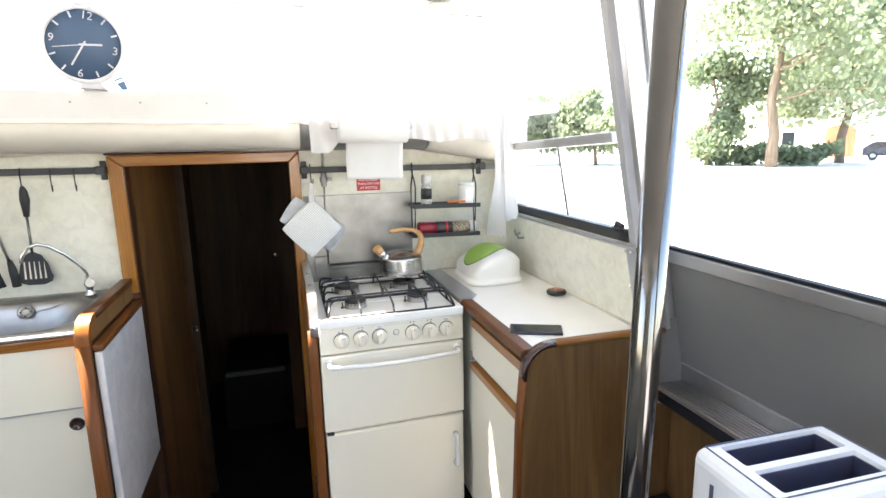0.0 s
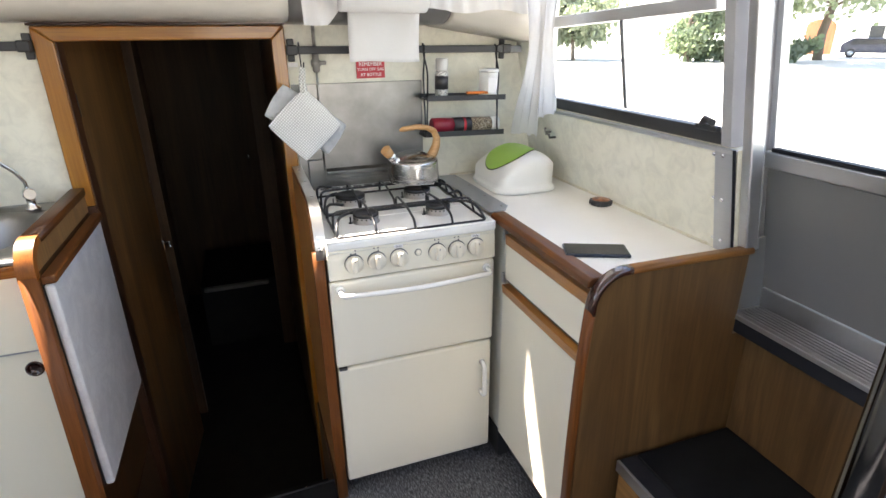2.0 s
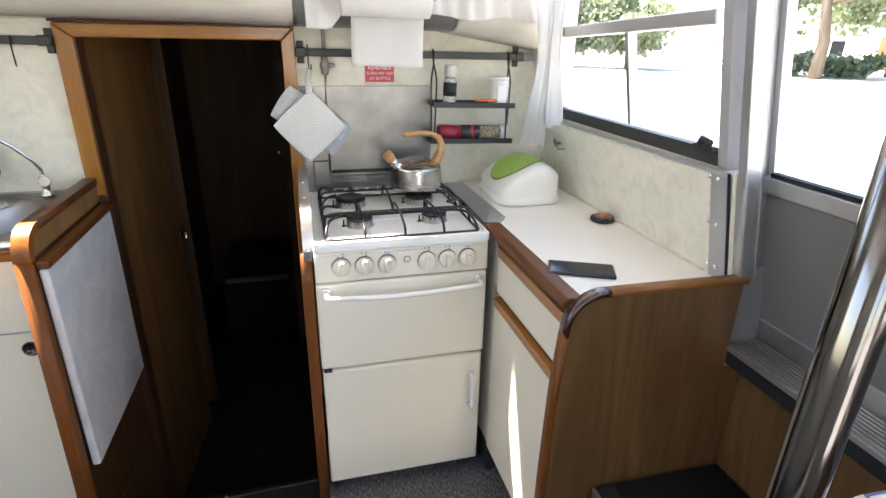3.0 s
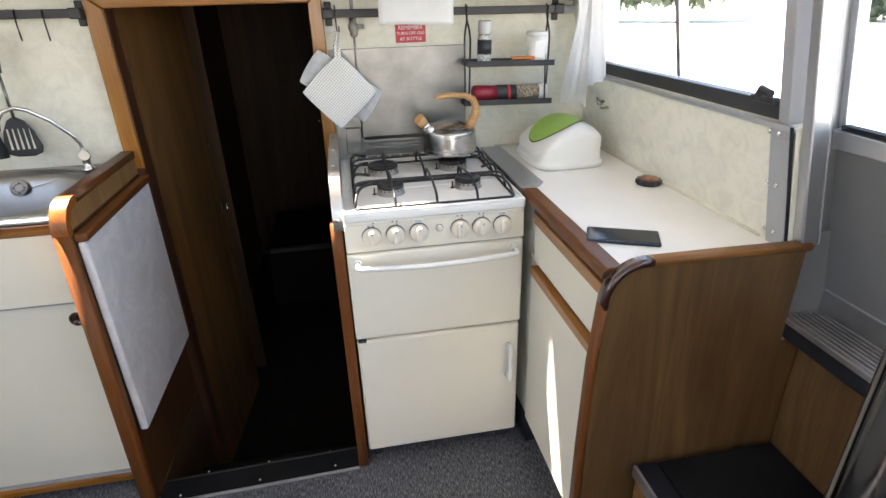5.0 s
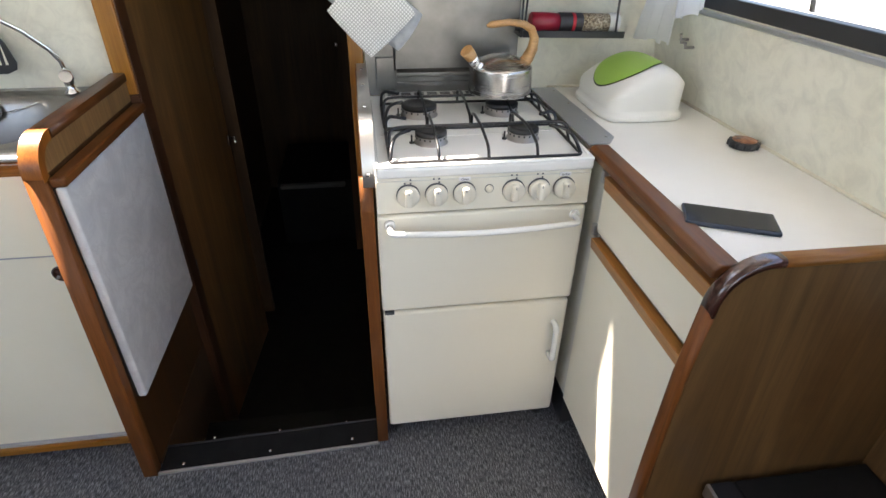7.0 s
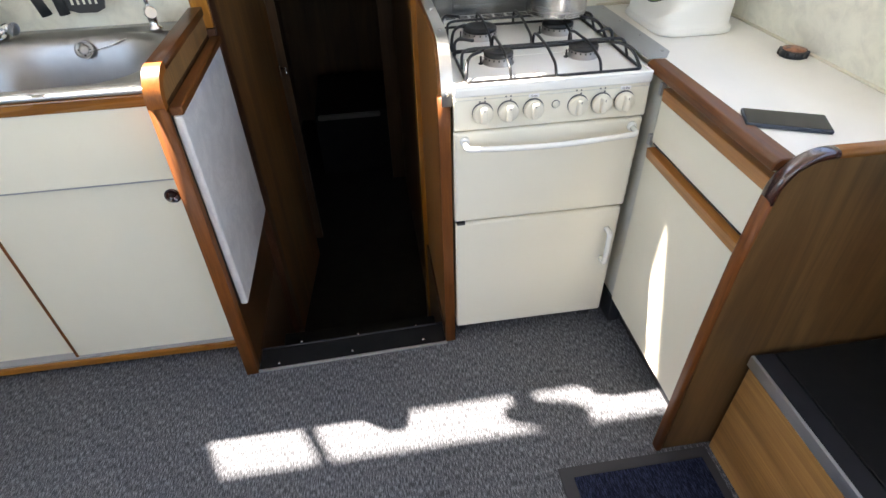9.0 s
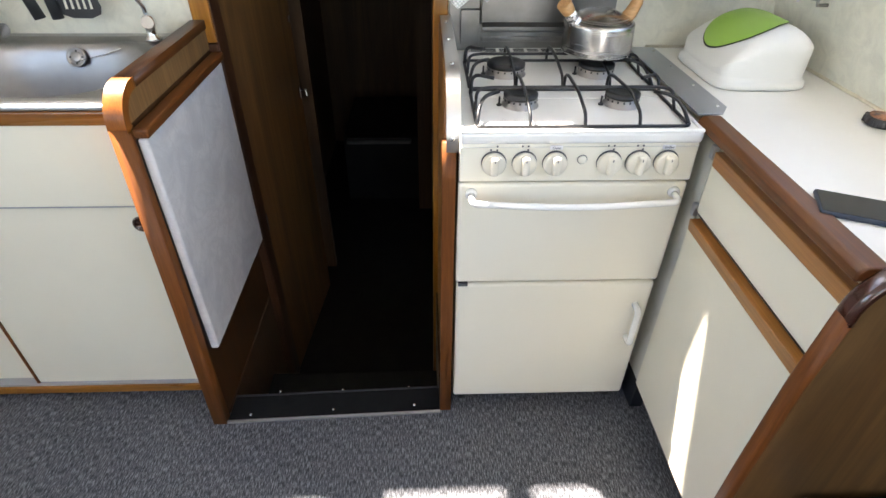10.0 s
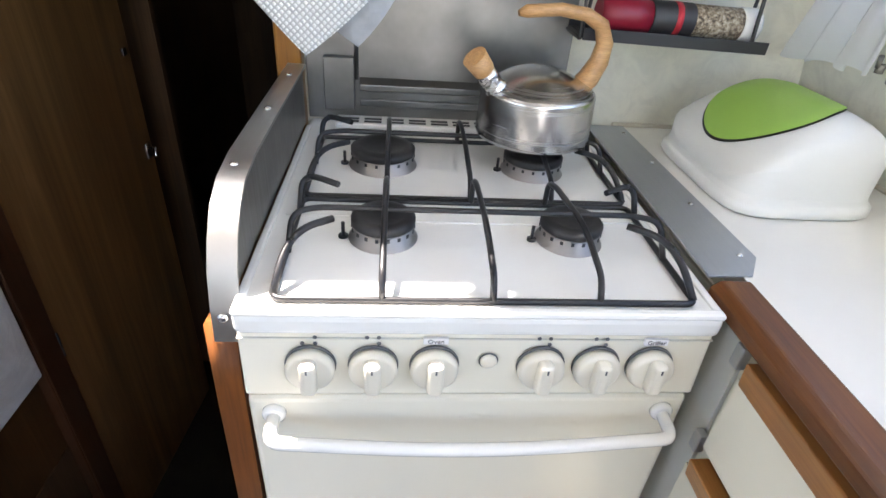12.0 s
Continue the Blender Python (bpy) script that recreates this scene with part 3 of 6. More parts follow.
part("lower_rail", leaning(box(WALLX + 0.010, WALLX + 0.045, -0.411, 0.41, 1.146, 1.182, 0.003)), BLACK, gw, "black lower rail")
part("sill_strip", leaning(box(WALLX - 0.012, WALLX + 0.02, -0.465, 0.41, 1.134, 1.1455, 0.002)), ALU, gw)
part("transom", leaning(moved(box(WALLX + 0.002, WALLX + 0.04, -0.387, 0.41, 1.437, 1.468, 0.003), Matrix(((1, 0, 0, 0), (0, 1, 0, 0), (0, -0.04, 1, -0.04 * 0.4), (0, 0, 0, 1))))), ALU, gw)
part("mullion", leaning(box(WALLX + 0.008, WALLX + 0.034, -0.064, -0.048, 1.19, 1.437, 0.002)), ALU_Z, gw)
part("upright", leaning(box(WALLX, WALLX + 0.04, -0.440, -0.412, 1.147, 1.90, 0.002)), GREYMETAL, gw)
part("upright", leaning(box(WALLX, WALLX + 0.04, 0.39, 0.41, 1.19, 1.90, 0.002)), ALU_Z, gw)
part("head", leaning(box(WALLX, WALLX + 0.04, -0.415, 0.41, 1.875, 1.90, 0.002)), ALU, gw)
ct = part("catch", leaning(join(box(WALLX - 0.006, WALLX + 0.014, -0.40, -0.335, 1.176, 1.19, 0.004), tube([(WALLX + 0.002, -0.35, 1.184), (WALLX, -0.365, 1.203), (WALLX, -0.388, 1.196)], 0.009, 8))), BLACK, gw, "black plastic catch")
for y0, y1, z0, z1 in ((-0.388, -0.048, 1.19, 1.44), (-0.032, 0.39, 1.19, 1.44), (-0.388, 0.39, 1.475, 1.875)):
    p = part("pane", leaning(box(WALLX + 0.018, WALLX + 0.022, y0, y1, z0, z1, 0)), GLASS, gw)
    p.visible_shadow = False
st = tagged(thing("trim_strip", (WALLX, -0.44, 0.9), "upright aluminium cover strip with screws", "trim"), kind="structure")
part("plate", prism([(BASEX - 0.006, 0.89), (BASEX - 0.001, 0.89), (WALLX - 0.006, 1.141), (WALLX - 0.011, 1.141)], "y", -0.440, -0.388, 0.0006), ALUPLATE, st)
part("edge", prism([(BASEX - 0.009, 0.91), (BASEX - 0.004, 0.91), (WALLX - 0.011, 1.15), (WALLX - 0.016, 1.15)], "y", -0.4465, -0.4405, 0.001), NAVY, st)
nudge(st, 0.002, -0.019, -0.004)
screws(st, [(BASEX - 0.0055 - (z - 0.89) * 0.199, y, z) for z in (0.915, 1.02, 1.127) for y in (-0.43, -0.405)], "x", CHROME, 0.005)
structure("seam_bead", tube([(BASEX - 0.002, -0.385, 0.889), (BASEX - 0.002, 0.1, 0.889), (BASEX - 0.002, BULK - 0.004, 0.889)], 0.004, 8), SEALANT, "cream sealant bead along the worktop", "trim")
structure("seam_bead_back", tube([(0.56, BULK - 0.003, 0.889), (BASEX, BULK - 0.003, 0.889)], 0.004, 8), SEALANT, "cream sealant bead along the bulkhead", "trim")

# ---- starboard sliding door ----
sd = tagged(thing("door_1", (DOORX, -1.2, 0.72), "aluminium sliding side door, grey lower panel, glazed above", "door"), kind="structure")
part("post", leaning(join(box(0.861, 0.900, -0.475, -0.4495, 0.905, 1.90, 0.004), box(0.900, 0.944, -0.4525, -0.4485, 0.80, 1.90, 0))), ALU_Z, sd)
part("post_foot", prism([(0.922, 0.70), (1.03, 0.70), (0.995, 0.93), (0.922, 0.93)], "y", -0.462, -0.4535, 0.002), GREYDOOR, sd)
part("post_bead", leaning(box(0.9005, 0.908, -0.470, -0.453, 0.905, 1.90, 0.001)), GREYMETAL, sd)
part("frame_stile", leaning(box(DOORX + 0.0065, DOORX + 0.03, -0.468, -0.4535, 1.141, 1.90, 0.002)), ALU_Z, sd)
part("mid_rail", leaning(box(DOORX - 0.004, DOORX + 0.035, -2.2, -0.4535, 1.103, 1.140, 0.003)), ALU, sd)
part("glazing_bead", leaning(box(DOORX - 0.002, DOORX + 0.02, -2.2, -0.4685, 1.141, 1.150, 0.001)), NAVY, sd)
part("lower_panel", leaning(box(DOORX + 0.008, DOORX + 0.02, -2.2, -0.4535, 0.792, 1.101, 0.002)), GREYDOOR, sd, "grey metallic skin")
part("bottom_rail", leaning(prism([(DOORX - 0.002, 0.738), (DOORX + 0.035, 0.738), (DOORX + 0.035, 0.79), (DOORX + 0.006, 0.79)], "y", -2.2, -0.463, 0.002)), TRACKALU, sd)
part("far_stile", leaning(box(DOORX, DOORX + 0.035, -2.25, -2.2, 0.79, 1.90, 0.003)), ALU_Z, sd)
part("head", leaning(box(DOORX, DOORX + 0.035, -2.2, -0.4685, 1.86, 1.90, 0.003)), ALU, sd)
p = part("pane", leaning(box(DOORX + 0.012, DOORX + 0.016, -2.2, -0.4685, 1.14, 1.86, 0)), GLASS, sd)
p.visible_shadow = False
nudge(sd, 0.012, -0.018, 0)
tk = tagged(thing("door_track", (DOORX, -1.2, 0.72), "ribbed aluminium door track above a dark strip", "track"), kind="structure")
part("bed", box(DOORX - 0.03, 1.05, -2.3, -0.505, 0.724, 0.736, 0.001), TRACKALU, tk)
for i in range(7):
    x = DOORX - 0.026 + i * 0.012
    part("rib", box(x, x + 0.005, -2.3, -0.505, 0.736, 0.744, 0.001), TRACKALU, tk)
part("dark_strip", box(DOORX - 0.028, 0.985, -2.3, -0.505, 0.688, 0.724, 0.003), NAVY, tk, "dark navy strip")
part("end_piece", box(0.9195, 1.06, -0.5045, -0.4540, 0.686, 0.7375, 0.001), TRACKALU, tk)
nudge(tk, 0.03, 0.012, 0)
part("packing", box(0.975, 0.985, -2.3, -0.505, 0.384, 0.688, 0), TEAK, tk)

# ---- step box by the side door ----
sb = thing("step_box", (0.8, -0.9, 0), "honey plywood step box with black rubber tread", "step")
part("front", box(0.625, 0.645, -1.55, -0.506, 0.0, 0.355, 0.002), LIGHTPLY, sb, "honey plywood front")
part("top", box(0.622, 0.975, -1.55, -0.506, 0.356, 0.380, 0.002), RUBBER, sb)
part("tread", box(0.675, 0.972, -1.545, -0.508, 0.380, 0.386, 0.002), RUBBER, sb, "black rubber tread")
part("edge_strip", box(0.614, 0.622, -1.55, -0.506, 0.352, 0.385, 0.001), ALU, sb, "aluminium edge strip")
part("nosing", box(0.623, 0.67, -1.548, -0.507, 0.381, 0.385, 0.001), NAVY, sb)
part("end", box(0.645, 0.975, -1.55, -1.53, 0.0, 0.355, 0.0), LIGHTPLY, sb)

dm = thing("door_mat", (0.4, -0.9, 0), "navy blue pile door mat with dark border", "mat")
part("border", box(0.19, 0.61, -1.35, -0.508, 0.0, 0.006, 0.002), MATEDGE, dm)
part("centre", box(0.225, 0.585, -1.31, -0.54, 0.006, 0.011, 0.002), MATTING, dm)

# ---- stainless pole ----
gp = thing("grab_pole", (0.39, -1.112, 0), "polished stainless steel grab pole from floor to ceiling", "pole")
part("tube", tube([(0.378, -1.112, 0.015), (0.389, -1.112, 0.9), (0.412, -1.112, CEIL - 0.015)], 0.0205, 24), POLESTEEL, gp)
part("flange", lathe([(0.045, 0.0), (0.045, 0.006), (0.03, 0.012), (0.02, 0.016)], (0.378, -1.112, 0.0), 24), POLESTEEL, gp)
part("flange", lathe([(0.02, -0.016), (0.03, -0.012), (0.045, -0.006), (0.045, 0.0)], (0.412, -1.112, CEIL), 24), POLESTEEL, gp)

# ---- cooker ----
ck = thing("cooker", (0.25, 0.25, 0), "cream enamel four-burner gas cooker with oven", "cooker")
part("body", box(0.004, 0.496, 0.02, 0.545, 0.05, 0.85, 0.004), ENAMEL, ck)
part("hob_tray", prism([(0.0, -0.004), (0.5, -0.004), (0.5, 0.548), (0.0, 0.548)], "z", 0.851, 0.878, 0.008, 3), HOBWHITE, ck, "white enamel hob")
hobrim = join(box(0.0, 0.5, -0.004, 0.010, 0.874, 0.882, 0.004, 2), box(0.0, 0.010, 0.0, 0.5, 0.874, 0.881, 0.003), box(0.490, 0.5, 0.0, 0.5, 0.874, 0.881, 0.003))
part("hob_rim", hobrim, HOBWHITE, ck)
part("hob_crease", tube([(0.02, 0.19, 0.8785), (0.1, 0.19, 0.8785), (0.115, 0.18, 0.8785), (0.385, 0.18, 0.8785), (0.4, 0.19, 0.8785), (0.48, 0.19, 0.8785)], 0.0016, 6), HOBWHITE, ck)
vent = part("vent", box(0.05, 0.45, 0.495, 0.54, 0.878, 0.888, 0.003), HOBWHITE, ck, "slotted white vent strip")
for i in range(10):
    x = 0.06 + i * 0.039
    for y in (0.503, 0.517):
        part("slot", box(x, x + 0.03, y, y + 0.006, 0.8875, 0.8895, 0.0005, 1), BLACK, vent)
cp = part("control_panel", prism([(-0.001, 0.765), (0.03, 0.762), (0.03, 0.851), (0.006, 0.851), (0.004, 0.845)], "x", 0.001, 0.499, 0.003), ENAMEL, ck)
part("panel_step", box(0.001, 0.499, 0.0012, 0.01, 0.8425, 0.8437, 0.0005, 1), STILEGREY, ck)
for i, x in enumerate((0.072, 0.136, 0.200, 0.314, 0.375, 0.435)):
    k = part("knob", moved(lathe([(0.025, 0.0), (0.0255, 0.006), (0.024, 0.011), (0.021, 0.013), (0.001, 0.0135)], seg=28), Matrix.Translation((x, -0.001, 0.808)) @ pose(0, 0, 0, 90)), KNOBCREAM, ck)
    part("grip", box(x - 0.0085, x + 0.0085, -0.028, -0.011, 0.789, 0.831, 0.006, 3), KNOBCREAM, k)
    part("skirt", moved(lathe([(0.0263, -0.001), (0.0263, 0.0012)], seg=28), Matrix.Translation((x, -0.0005, 0.810)) @ pose(0, 0, 0, 90)), MARKING, k, "dark gap ring")
    part("pointer", box(x - 0.001, x + 0.001, -0.0285, -0.0275, 0.822, 0.8275, 0.0002, 1), MARKING, k)
    if i in (0, 1, 3, 4):
        dots = [(-0.007, 0.0), (0.006, 0.0), (0.006, 0.009)] if i == 0 else [(0.006, 0.0), (0.006, 0.009), (-0.006, 0.009)]
        for dx, dz in dots:
            part("mark", moved(lathe([(0.0022, 0), (0.0022, 0.0008)], seg=10), Matrix.Translation((x + dx, 0.0015, 0.8375 + dz * 0.9)) @ pose(0, 0, 0, 90)), MARKING, cp)
part("igniter", moved(lathe([(0.009, 0), (0.009, 0.004), (0.007, 0.006), (0.001, 0.0062)], seg=20), Matrix.Translation((0.257, 0.001, 0.816)) @ pose(0, 0, 0, 90)), KNOBCREAM, ck)
part("igniter_ring", moved(lathe([(0.0105, 0), (0.0105, 0.001)], seg=20), Matrix.Translation((0.257, 0.0, 0.816)) @ pose(0, 0, 0, 90)), MARKING, ck)
for x, word in ((0.200, "Oven"), (0.435, "Griller")):
    plate = part("label_plate", box(x - 0.013, x + 0.013, -0.001, 0.003, 0.8385, 0.8465, 0.0004, 1), SIGNWHITE, cp)
    lettering("label_text", word, 0.0078, Matrix.Translation((x, -0.0014, 0.8425)) @ FACING, MARKING, plate)
od = part("oven_door", box(0.0, 0.5, 0.002, 0.026, 0.482, 0.758, 0.008, 3), ENAMEL, ck)
hb = tube(arc([(0.028, 0.004, 0.735), (0.028, -0.036, 0.731, 0.014), (0.25, -0.046, 0.723, 0.12), (0.472, -0.036, 0.731, 0.014), (0.472, 0.004, 0.735)], 8), 0.0074, 12)
part("handle", hb, HOBWHITE, od, "white bowed bar handle")
for x in (0.028, 0.472):
    part("handle_boss", moved(lathe([(0.013, 0), (0.013, 0.006), (0.010, 0.009)], seg=18), Matrix.Translation((x, 0.003, 0.735)) @ pose(0, 0, 0, 90)), HOBWHITE, od)
dd = part("drawer_door", box(0.002, 0.497, 0.004, 0.028, 0.050, 0.474, 0.008, 3), ENAMEL, ck)
part("pull", tube(arc([(0.463, 0.006, 0.40), (0.463, -0.024, 0.40, 0.014), (0.463, -0.026, 0.285, 0.014), (0.463, 0.006, 0.285)], 5), 0.0085, 10), HOBWHITE, dd, "white upright pull handle")
part("hinge_pin", box(0.006, 0.03, -0.001, 0.02, 0.472, 0.480, 0.002), BLACK, ck)
for x in (0.03, 0.47):
    for y in (0.05, 0.50):
        part("foot", lathe([(0.016, 0.0), (0.016, 0.02), (0.008, 0.022), (0.008, 0.052)], (x, y, 0.0), 14), BLACK, ck)
for x, y, r in ((0.136, 0.355, 0.047), (0.365, 0.350, 0.044), (0.142, 0.145, 0.037), (0.370, 0.147, 0.037)):
    b = part("burner", lathe([(r + 0.005, 0.0), (r + 0.004, 0.002), (r, 0.003), (r, 0.018), (r - 0.003, 0.019), (0.002, 0.019)], (x, y, 0.877), 30), BURNERRING, ck, "grey alloy burner ring")
    part("cap", lathe([(r - 0.002, 0.0), (r + 0.001, 0.002), (r + 0.001, 0.009), (r - 0.003, 0.012), (r * 0.7, 0.0125), (r * 0.6, 0.0105), (0.002, 0.0105)], (x, y, 0.896), 30), BURNER, b, "black burner cap")
    for k in range(18):
        a = k * math.pi / 9
        part("port", box(-0.0018, 0.0018, -0.0006, 0.0006, -0.0022, 0.0022, 0), BLACK, b).matrix_basis = Matrix.Translation((x + (r + 0.0003) * math.cos(a), y + (r + 0.0003) * math.sin(a), 0.8925)) @ pose(0, 0, 0, 0, 0, math.degrees(a) + 90)
    part("igniter", join(tube([(x - r - 0.01, y - 0.004, 0.877), (x - r - 0.01, y - 0.004, 0.898)], 0.0022, 8), lathe([(0.006, 0), (0.006, 0.003)], (x - r - 0.01, y - 0.004, 0.878), 10)), IRON, b)


def grate(y0, yc, y1):
    """One pan support: a low wire frame, a raised bar over the burners, cross bars and bent fingers."""
    g = thing("pan_support", (0.25, (y0 + y1) / 2, 0.88), "black wire pan support resting on the hob", "pan support", "pan supports on the hob")
    zb, zt, R = 0.8815, 0.921, 0.0037
    xl, xr = 0.036, 0.474
    loop = arc([((xl + xr) / 2, y0, zb, 0), (xl, y0, zb, 0.012), (xl, y1, zb, 0.012), (xr, y1, zb, 0.012), (xr, y0, zb, 0.012), ((xl + xr) / 2, y0, zb)], 5)
    part("frame", tube(loop[:-1], R, 8, True), IRON, g)
    part("cross_bar", tube(arc([(xl + 0.002, yc - 0.035, zb, 0), (xl + 0.006, yc - 0.012, zt, 0.016), (xl + 0.035, yc, zt, 0.012), (xr - 0.035, yc, zt, 0.012), (xr - 0.006, yc - 0.012, zt, 0.016), (xr - 0.002, yc - 0.035, zb)], 6), R, 8), IRON, g)
    for x, bend in ((0.144, 0.0), (0.257, 0.0), (0.370, -0.012)):
        part("bar", tube(arc([(x, y0, zb, 0), (x, y0 + 0.012, zt - 0.016, 0.014), (x, yc - 0.03, zt + 0.002, 0.03), (x + bend, y1 - 0.022, zt + 0.004, 0.02), (x + bend, y1 - 0.002, zt - 0.006, 0.010), (x + bend, y1, zb)], 5), R, 8), IRON, g)
    for x, s in ((xl, 1), (xr, -1)):
        part("finger", tube(arc([(x, y0 + 0.006, zb, 0), (x + s * 0.006, y0 + 0.04, zt - 0.012, 0.02), (x + s * 0.02, y0 + 0.07, zt, 0.02), (x + s * 0.052, y0 + 0.092, zt)], 6), R * 1.1, 8), IRON, g)
        part("finger", tube(arc([(x, y1 - 0.03, zb, 0), (x + s * 0.003, y1 - 0.012, zt - 0.002, 0.016), (x + s * 0.02, y1 - 0.016, zt, 0.01), (x + s * 0.05, y1 - 0.036, zt)], 6), R * 1.1, 8), IRON, g)
    return g


grate(0.017, 0.134, 0.228)
grate(0.238, 0.372, 0.446)

# steel splash sheet behind and beside the hob
sp = thing("splash_sheet", (0.22, BULK, 0.9), "brushed stainless steel splashback sheet behind the cooker", "splashback")
part("back", box(0.0, 0.452, BULK - 0.008, BULK - 0.002, 0.88, 1.243, 0.0015), STEEL, sp)
part("fold", prism([(BULK - 0.008, 0.955), (BULK - 0.02, 0.945), (BULK - 0.02, 0.935), (BULK - 0.008, 0.93)], "x", 0.09, 0.452, 0.001), STEEL, sp, "folded steel ridge")
part("bracket", box(0.03, 0.082, BULK - 0.024, BULK - 0.009, 0.90, 0.99, 0.002), STEEL, sp, "small steel bracket")
part("lower_ridge", box(0.09, 0.45, BULK - 0.014, BULK - 0.009, 0.905, 0.918, 0.002), STEEL, sp)

# partition between doorway and cooker, with a steel capping
px0, px1 = -0.035, -0.005
top = [(-0.006, 0.0), (0.52, 0.0), (0.52, 0.972), (0.16, 0.972), (0.12, 0.970), (0.085, 0.962), (0.075, 0.945), (0.05, 0.915), (0.035, 0.88), (0.022, 0.83), (0.014, 0.76)]
pt = tagged(thing("cooker_partition", (-0.03, 0.25, 0), "brown veneer partition beside the cooker, steel capped", "partition"), kind="structure")
part("panel", prism([(y + (0.03 if y < 0.5 else 0), max(0, z - (0.012 if z > 0.1 else 0))) for y, z in top], "x", px0 + 0.006, px1 - 0.004, 0.001), PARTVENEER, pt)


def rounded_band(bm, bev):
    """Rounds the long edges of an open band, smooths it and closes its ends."""
    edges = [e for e in bm.edges if len(e.link_faces) == 2 and e.calc_face_angle(0) > 1.0]
    bmesh.ops.bevel(bm, geom=edges, offset=bev, segments=5, profile=0.5, affect="EDGES", clamp_overlap=True, harden_normals=False)
    for f in bm.faces:
        f.smooth = True
    for e in bm.edges:
        if len(e.link_faces) == 2 and e.calc_face_angle(0) > 0.45:
            e.smooth = False
    bmesh.ops.holes_fill(bm, edges=bm.edges, sides=0)
    bmesh.ops.recalc_face_normals(bm, faces=bm.faces)
    for f in bm.faces:
        if len(f.verts) > 6:
            f.smooth = False
    return bm


def strip_along(path, x0, x1, depth):
    """A flat band of width x0..x1 that follows (y, z) points, thick towards the inside."""
    bm = bmesh.new()
    rows = []
    n = len(path)
    for i, (y, z) in enumerate(path):
        a, b = Vector(path[max(i - 1, 0)]), Vector(path[min(i + 1, n - 1)])
        d = (b - a).normalized()
        nrm = Vector((d.y, -d.x))
        o, q = Vector((y, z)), Vector((y, z)) + nrm * depth
        rows.append([bm.verts.new(v) for v in ((x0, o.x, o.y), (x1, o.x, o.y), (x1, q.x, q.y), (x0, q.x, q.y))])
    for a, b in zip(rows, rows[1:]):
        bridge(bm, a, b, False)
    return rounded_band(bm, 0.002 if depth < 0.01 else 0.0105)


part("edge", strip_along([(-0.008, 0.0), (0.004, 0.4), (0.014, 0.76), (0.019, 0.845)], px0, px1, 0.03), REDWOOD_Z, pt, "varnished red-brown front edge")
cap = part("steel_cap", strip_along([(0.016, 0.825), (0.02, 0.86), (0.03, 0.90), (0.047, 0.93), (0.07, 0.955), (0.1, 0.970), (0.15, 0.977), (0.3, 0.978), (0.52, 0.978)], px0 + 0.009, px1 + 0.008, 0.004), CAPSTEEL, pt, "stainless steel capping strip")
part("inner_sheet", prism([(0.034, 0.88), (0.51, 0.88), (0.51, 0.974), (0.15, 0.973), (0.105, 0.965), (0.075, 0.95), (0.052, 0.925)], "x", px1 + 0.0005, px1 + 0.0035, 0.0005), STEEL, pt, "steel side sheet")
screws(pt, [(-0.012, 0.12, 0.976), (-0.012, 0.29, 0.978), (-0.012, 0.45, 0.978)], "z", CHROME, 0.005)
screws(pt, [(-0.014, 0.018, 0.855)], "y", CHROME, 0.006)

# ---- kettle ----
kx, ky, kz = 0.362, 0.374, 0.9265
kt = thing("kettle", (kx, ky, kz), "brushed steel whistling kettle with beech handle", "kettle")
part("body", lathe([(0.070, 0.0), (0.082, 0.001), (0.0855, 0.003), (0.0866, 0.006), (0.0866, 0.008), (0.0846, 0.068), (0.0843, 0.070), (0.0828, 0.0728), (0.080, 0.0748), (0.078, 0.0760), (0.070, 0.0808), (0.060, 0.0866), (0.050, 0.0920), (0.040, 0.0963), (0.028, 0.0998), (0.015, 0.1016), (0.001, 0.1022)], (kx, ky, kz), 48), KETTLESTEEL, kt)
sdir = Vector((-0.62, -0.28, 0.73)).normalized()
s0 = Vector((kx - 0.058, ky - 0.02, kz + 0.066))
part("spout", tube([s0, s0 + sdir * 0.02, s0 + sdir * 0.021, s0 + sdir * 0.03, s0 + sdir * 0.031, s0 + sdir * 0.05], 0.018, 20, radii=[0.018, 0.0165, 0.0145, 0.0145, 0.0158, 0.014]), CHROME, kt, "chrome spout")
part("whistle", tube([s0 + sdir * 0.045, s0 + sdir * 0.05, s0 + sdir * 0.076], 0.017, 20, radii=[0.013, 0.0155, 0.0175]), HANDLEWOOD, kt, "beech spout cap")
h = [(kx + 0.062, ky + 0.014, kz + 0.070), (kx + 0.078, ky + 0.018, kz + 0.086), (kx + 0.090, ky + 0.021, kz + 0.110), (kx + 0.093, ky + 0.022, kz + 0.136), (kx + 0.082, ky + 0.019, kz + 0.160), (kx + 0.056, ky + 0.013, kz + 0.174), (kx + 0.015, ky + 0.004, kz + 0.180), (kx - 0.035, ky - 0.008, kz + 0.177), (kx - 0.046, ky - 0.01, kz + 0.174)]
part("handle", tube(h, 0.012, 14, radii=[0.016, 0.0165, 0.0145, 0.0125, 0.011, 0.0095, 0.0088, 0.0085, 0.004]), HANDLEWOOD, kt, "curved beech handle")

# ---- worktop and cupboard on the starboard side ----
ws = thing("worktop", (0.7, 0.0, 0.88), "white laminate worktop with red-brown wood front edge", "worktop")
part("top", box(0.5505, BASEX - 0.001, -0.4665, BULK - 0.001, 0.862, 0.886, 0.001), LAMINATE, ws)
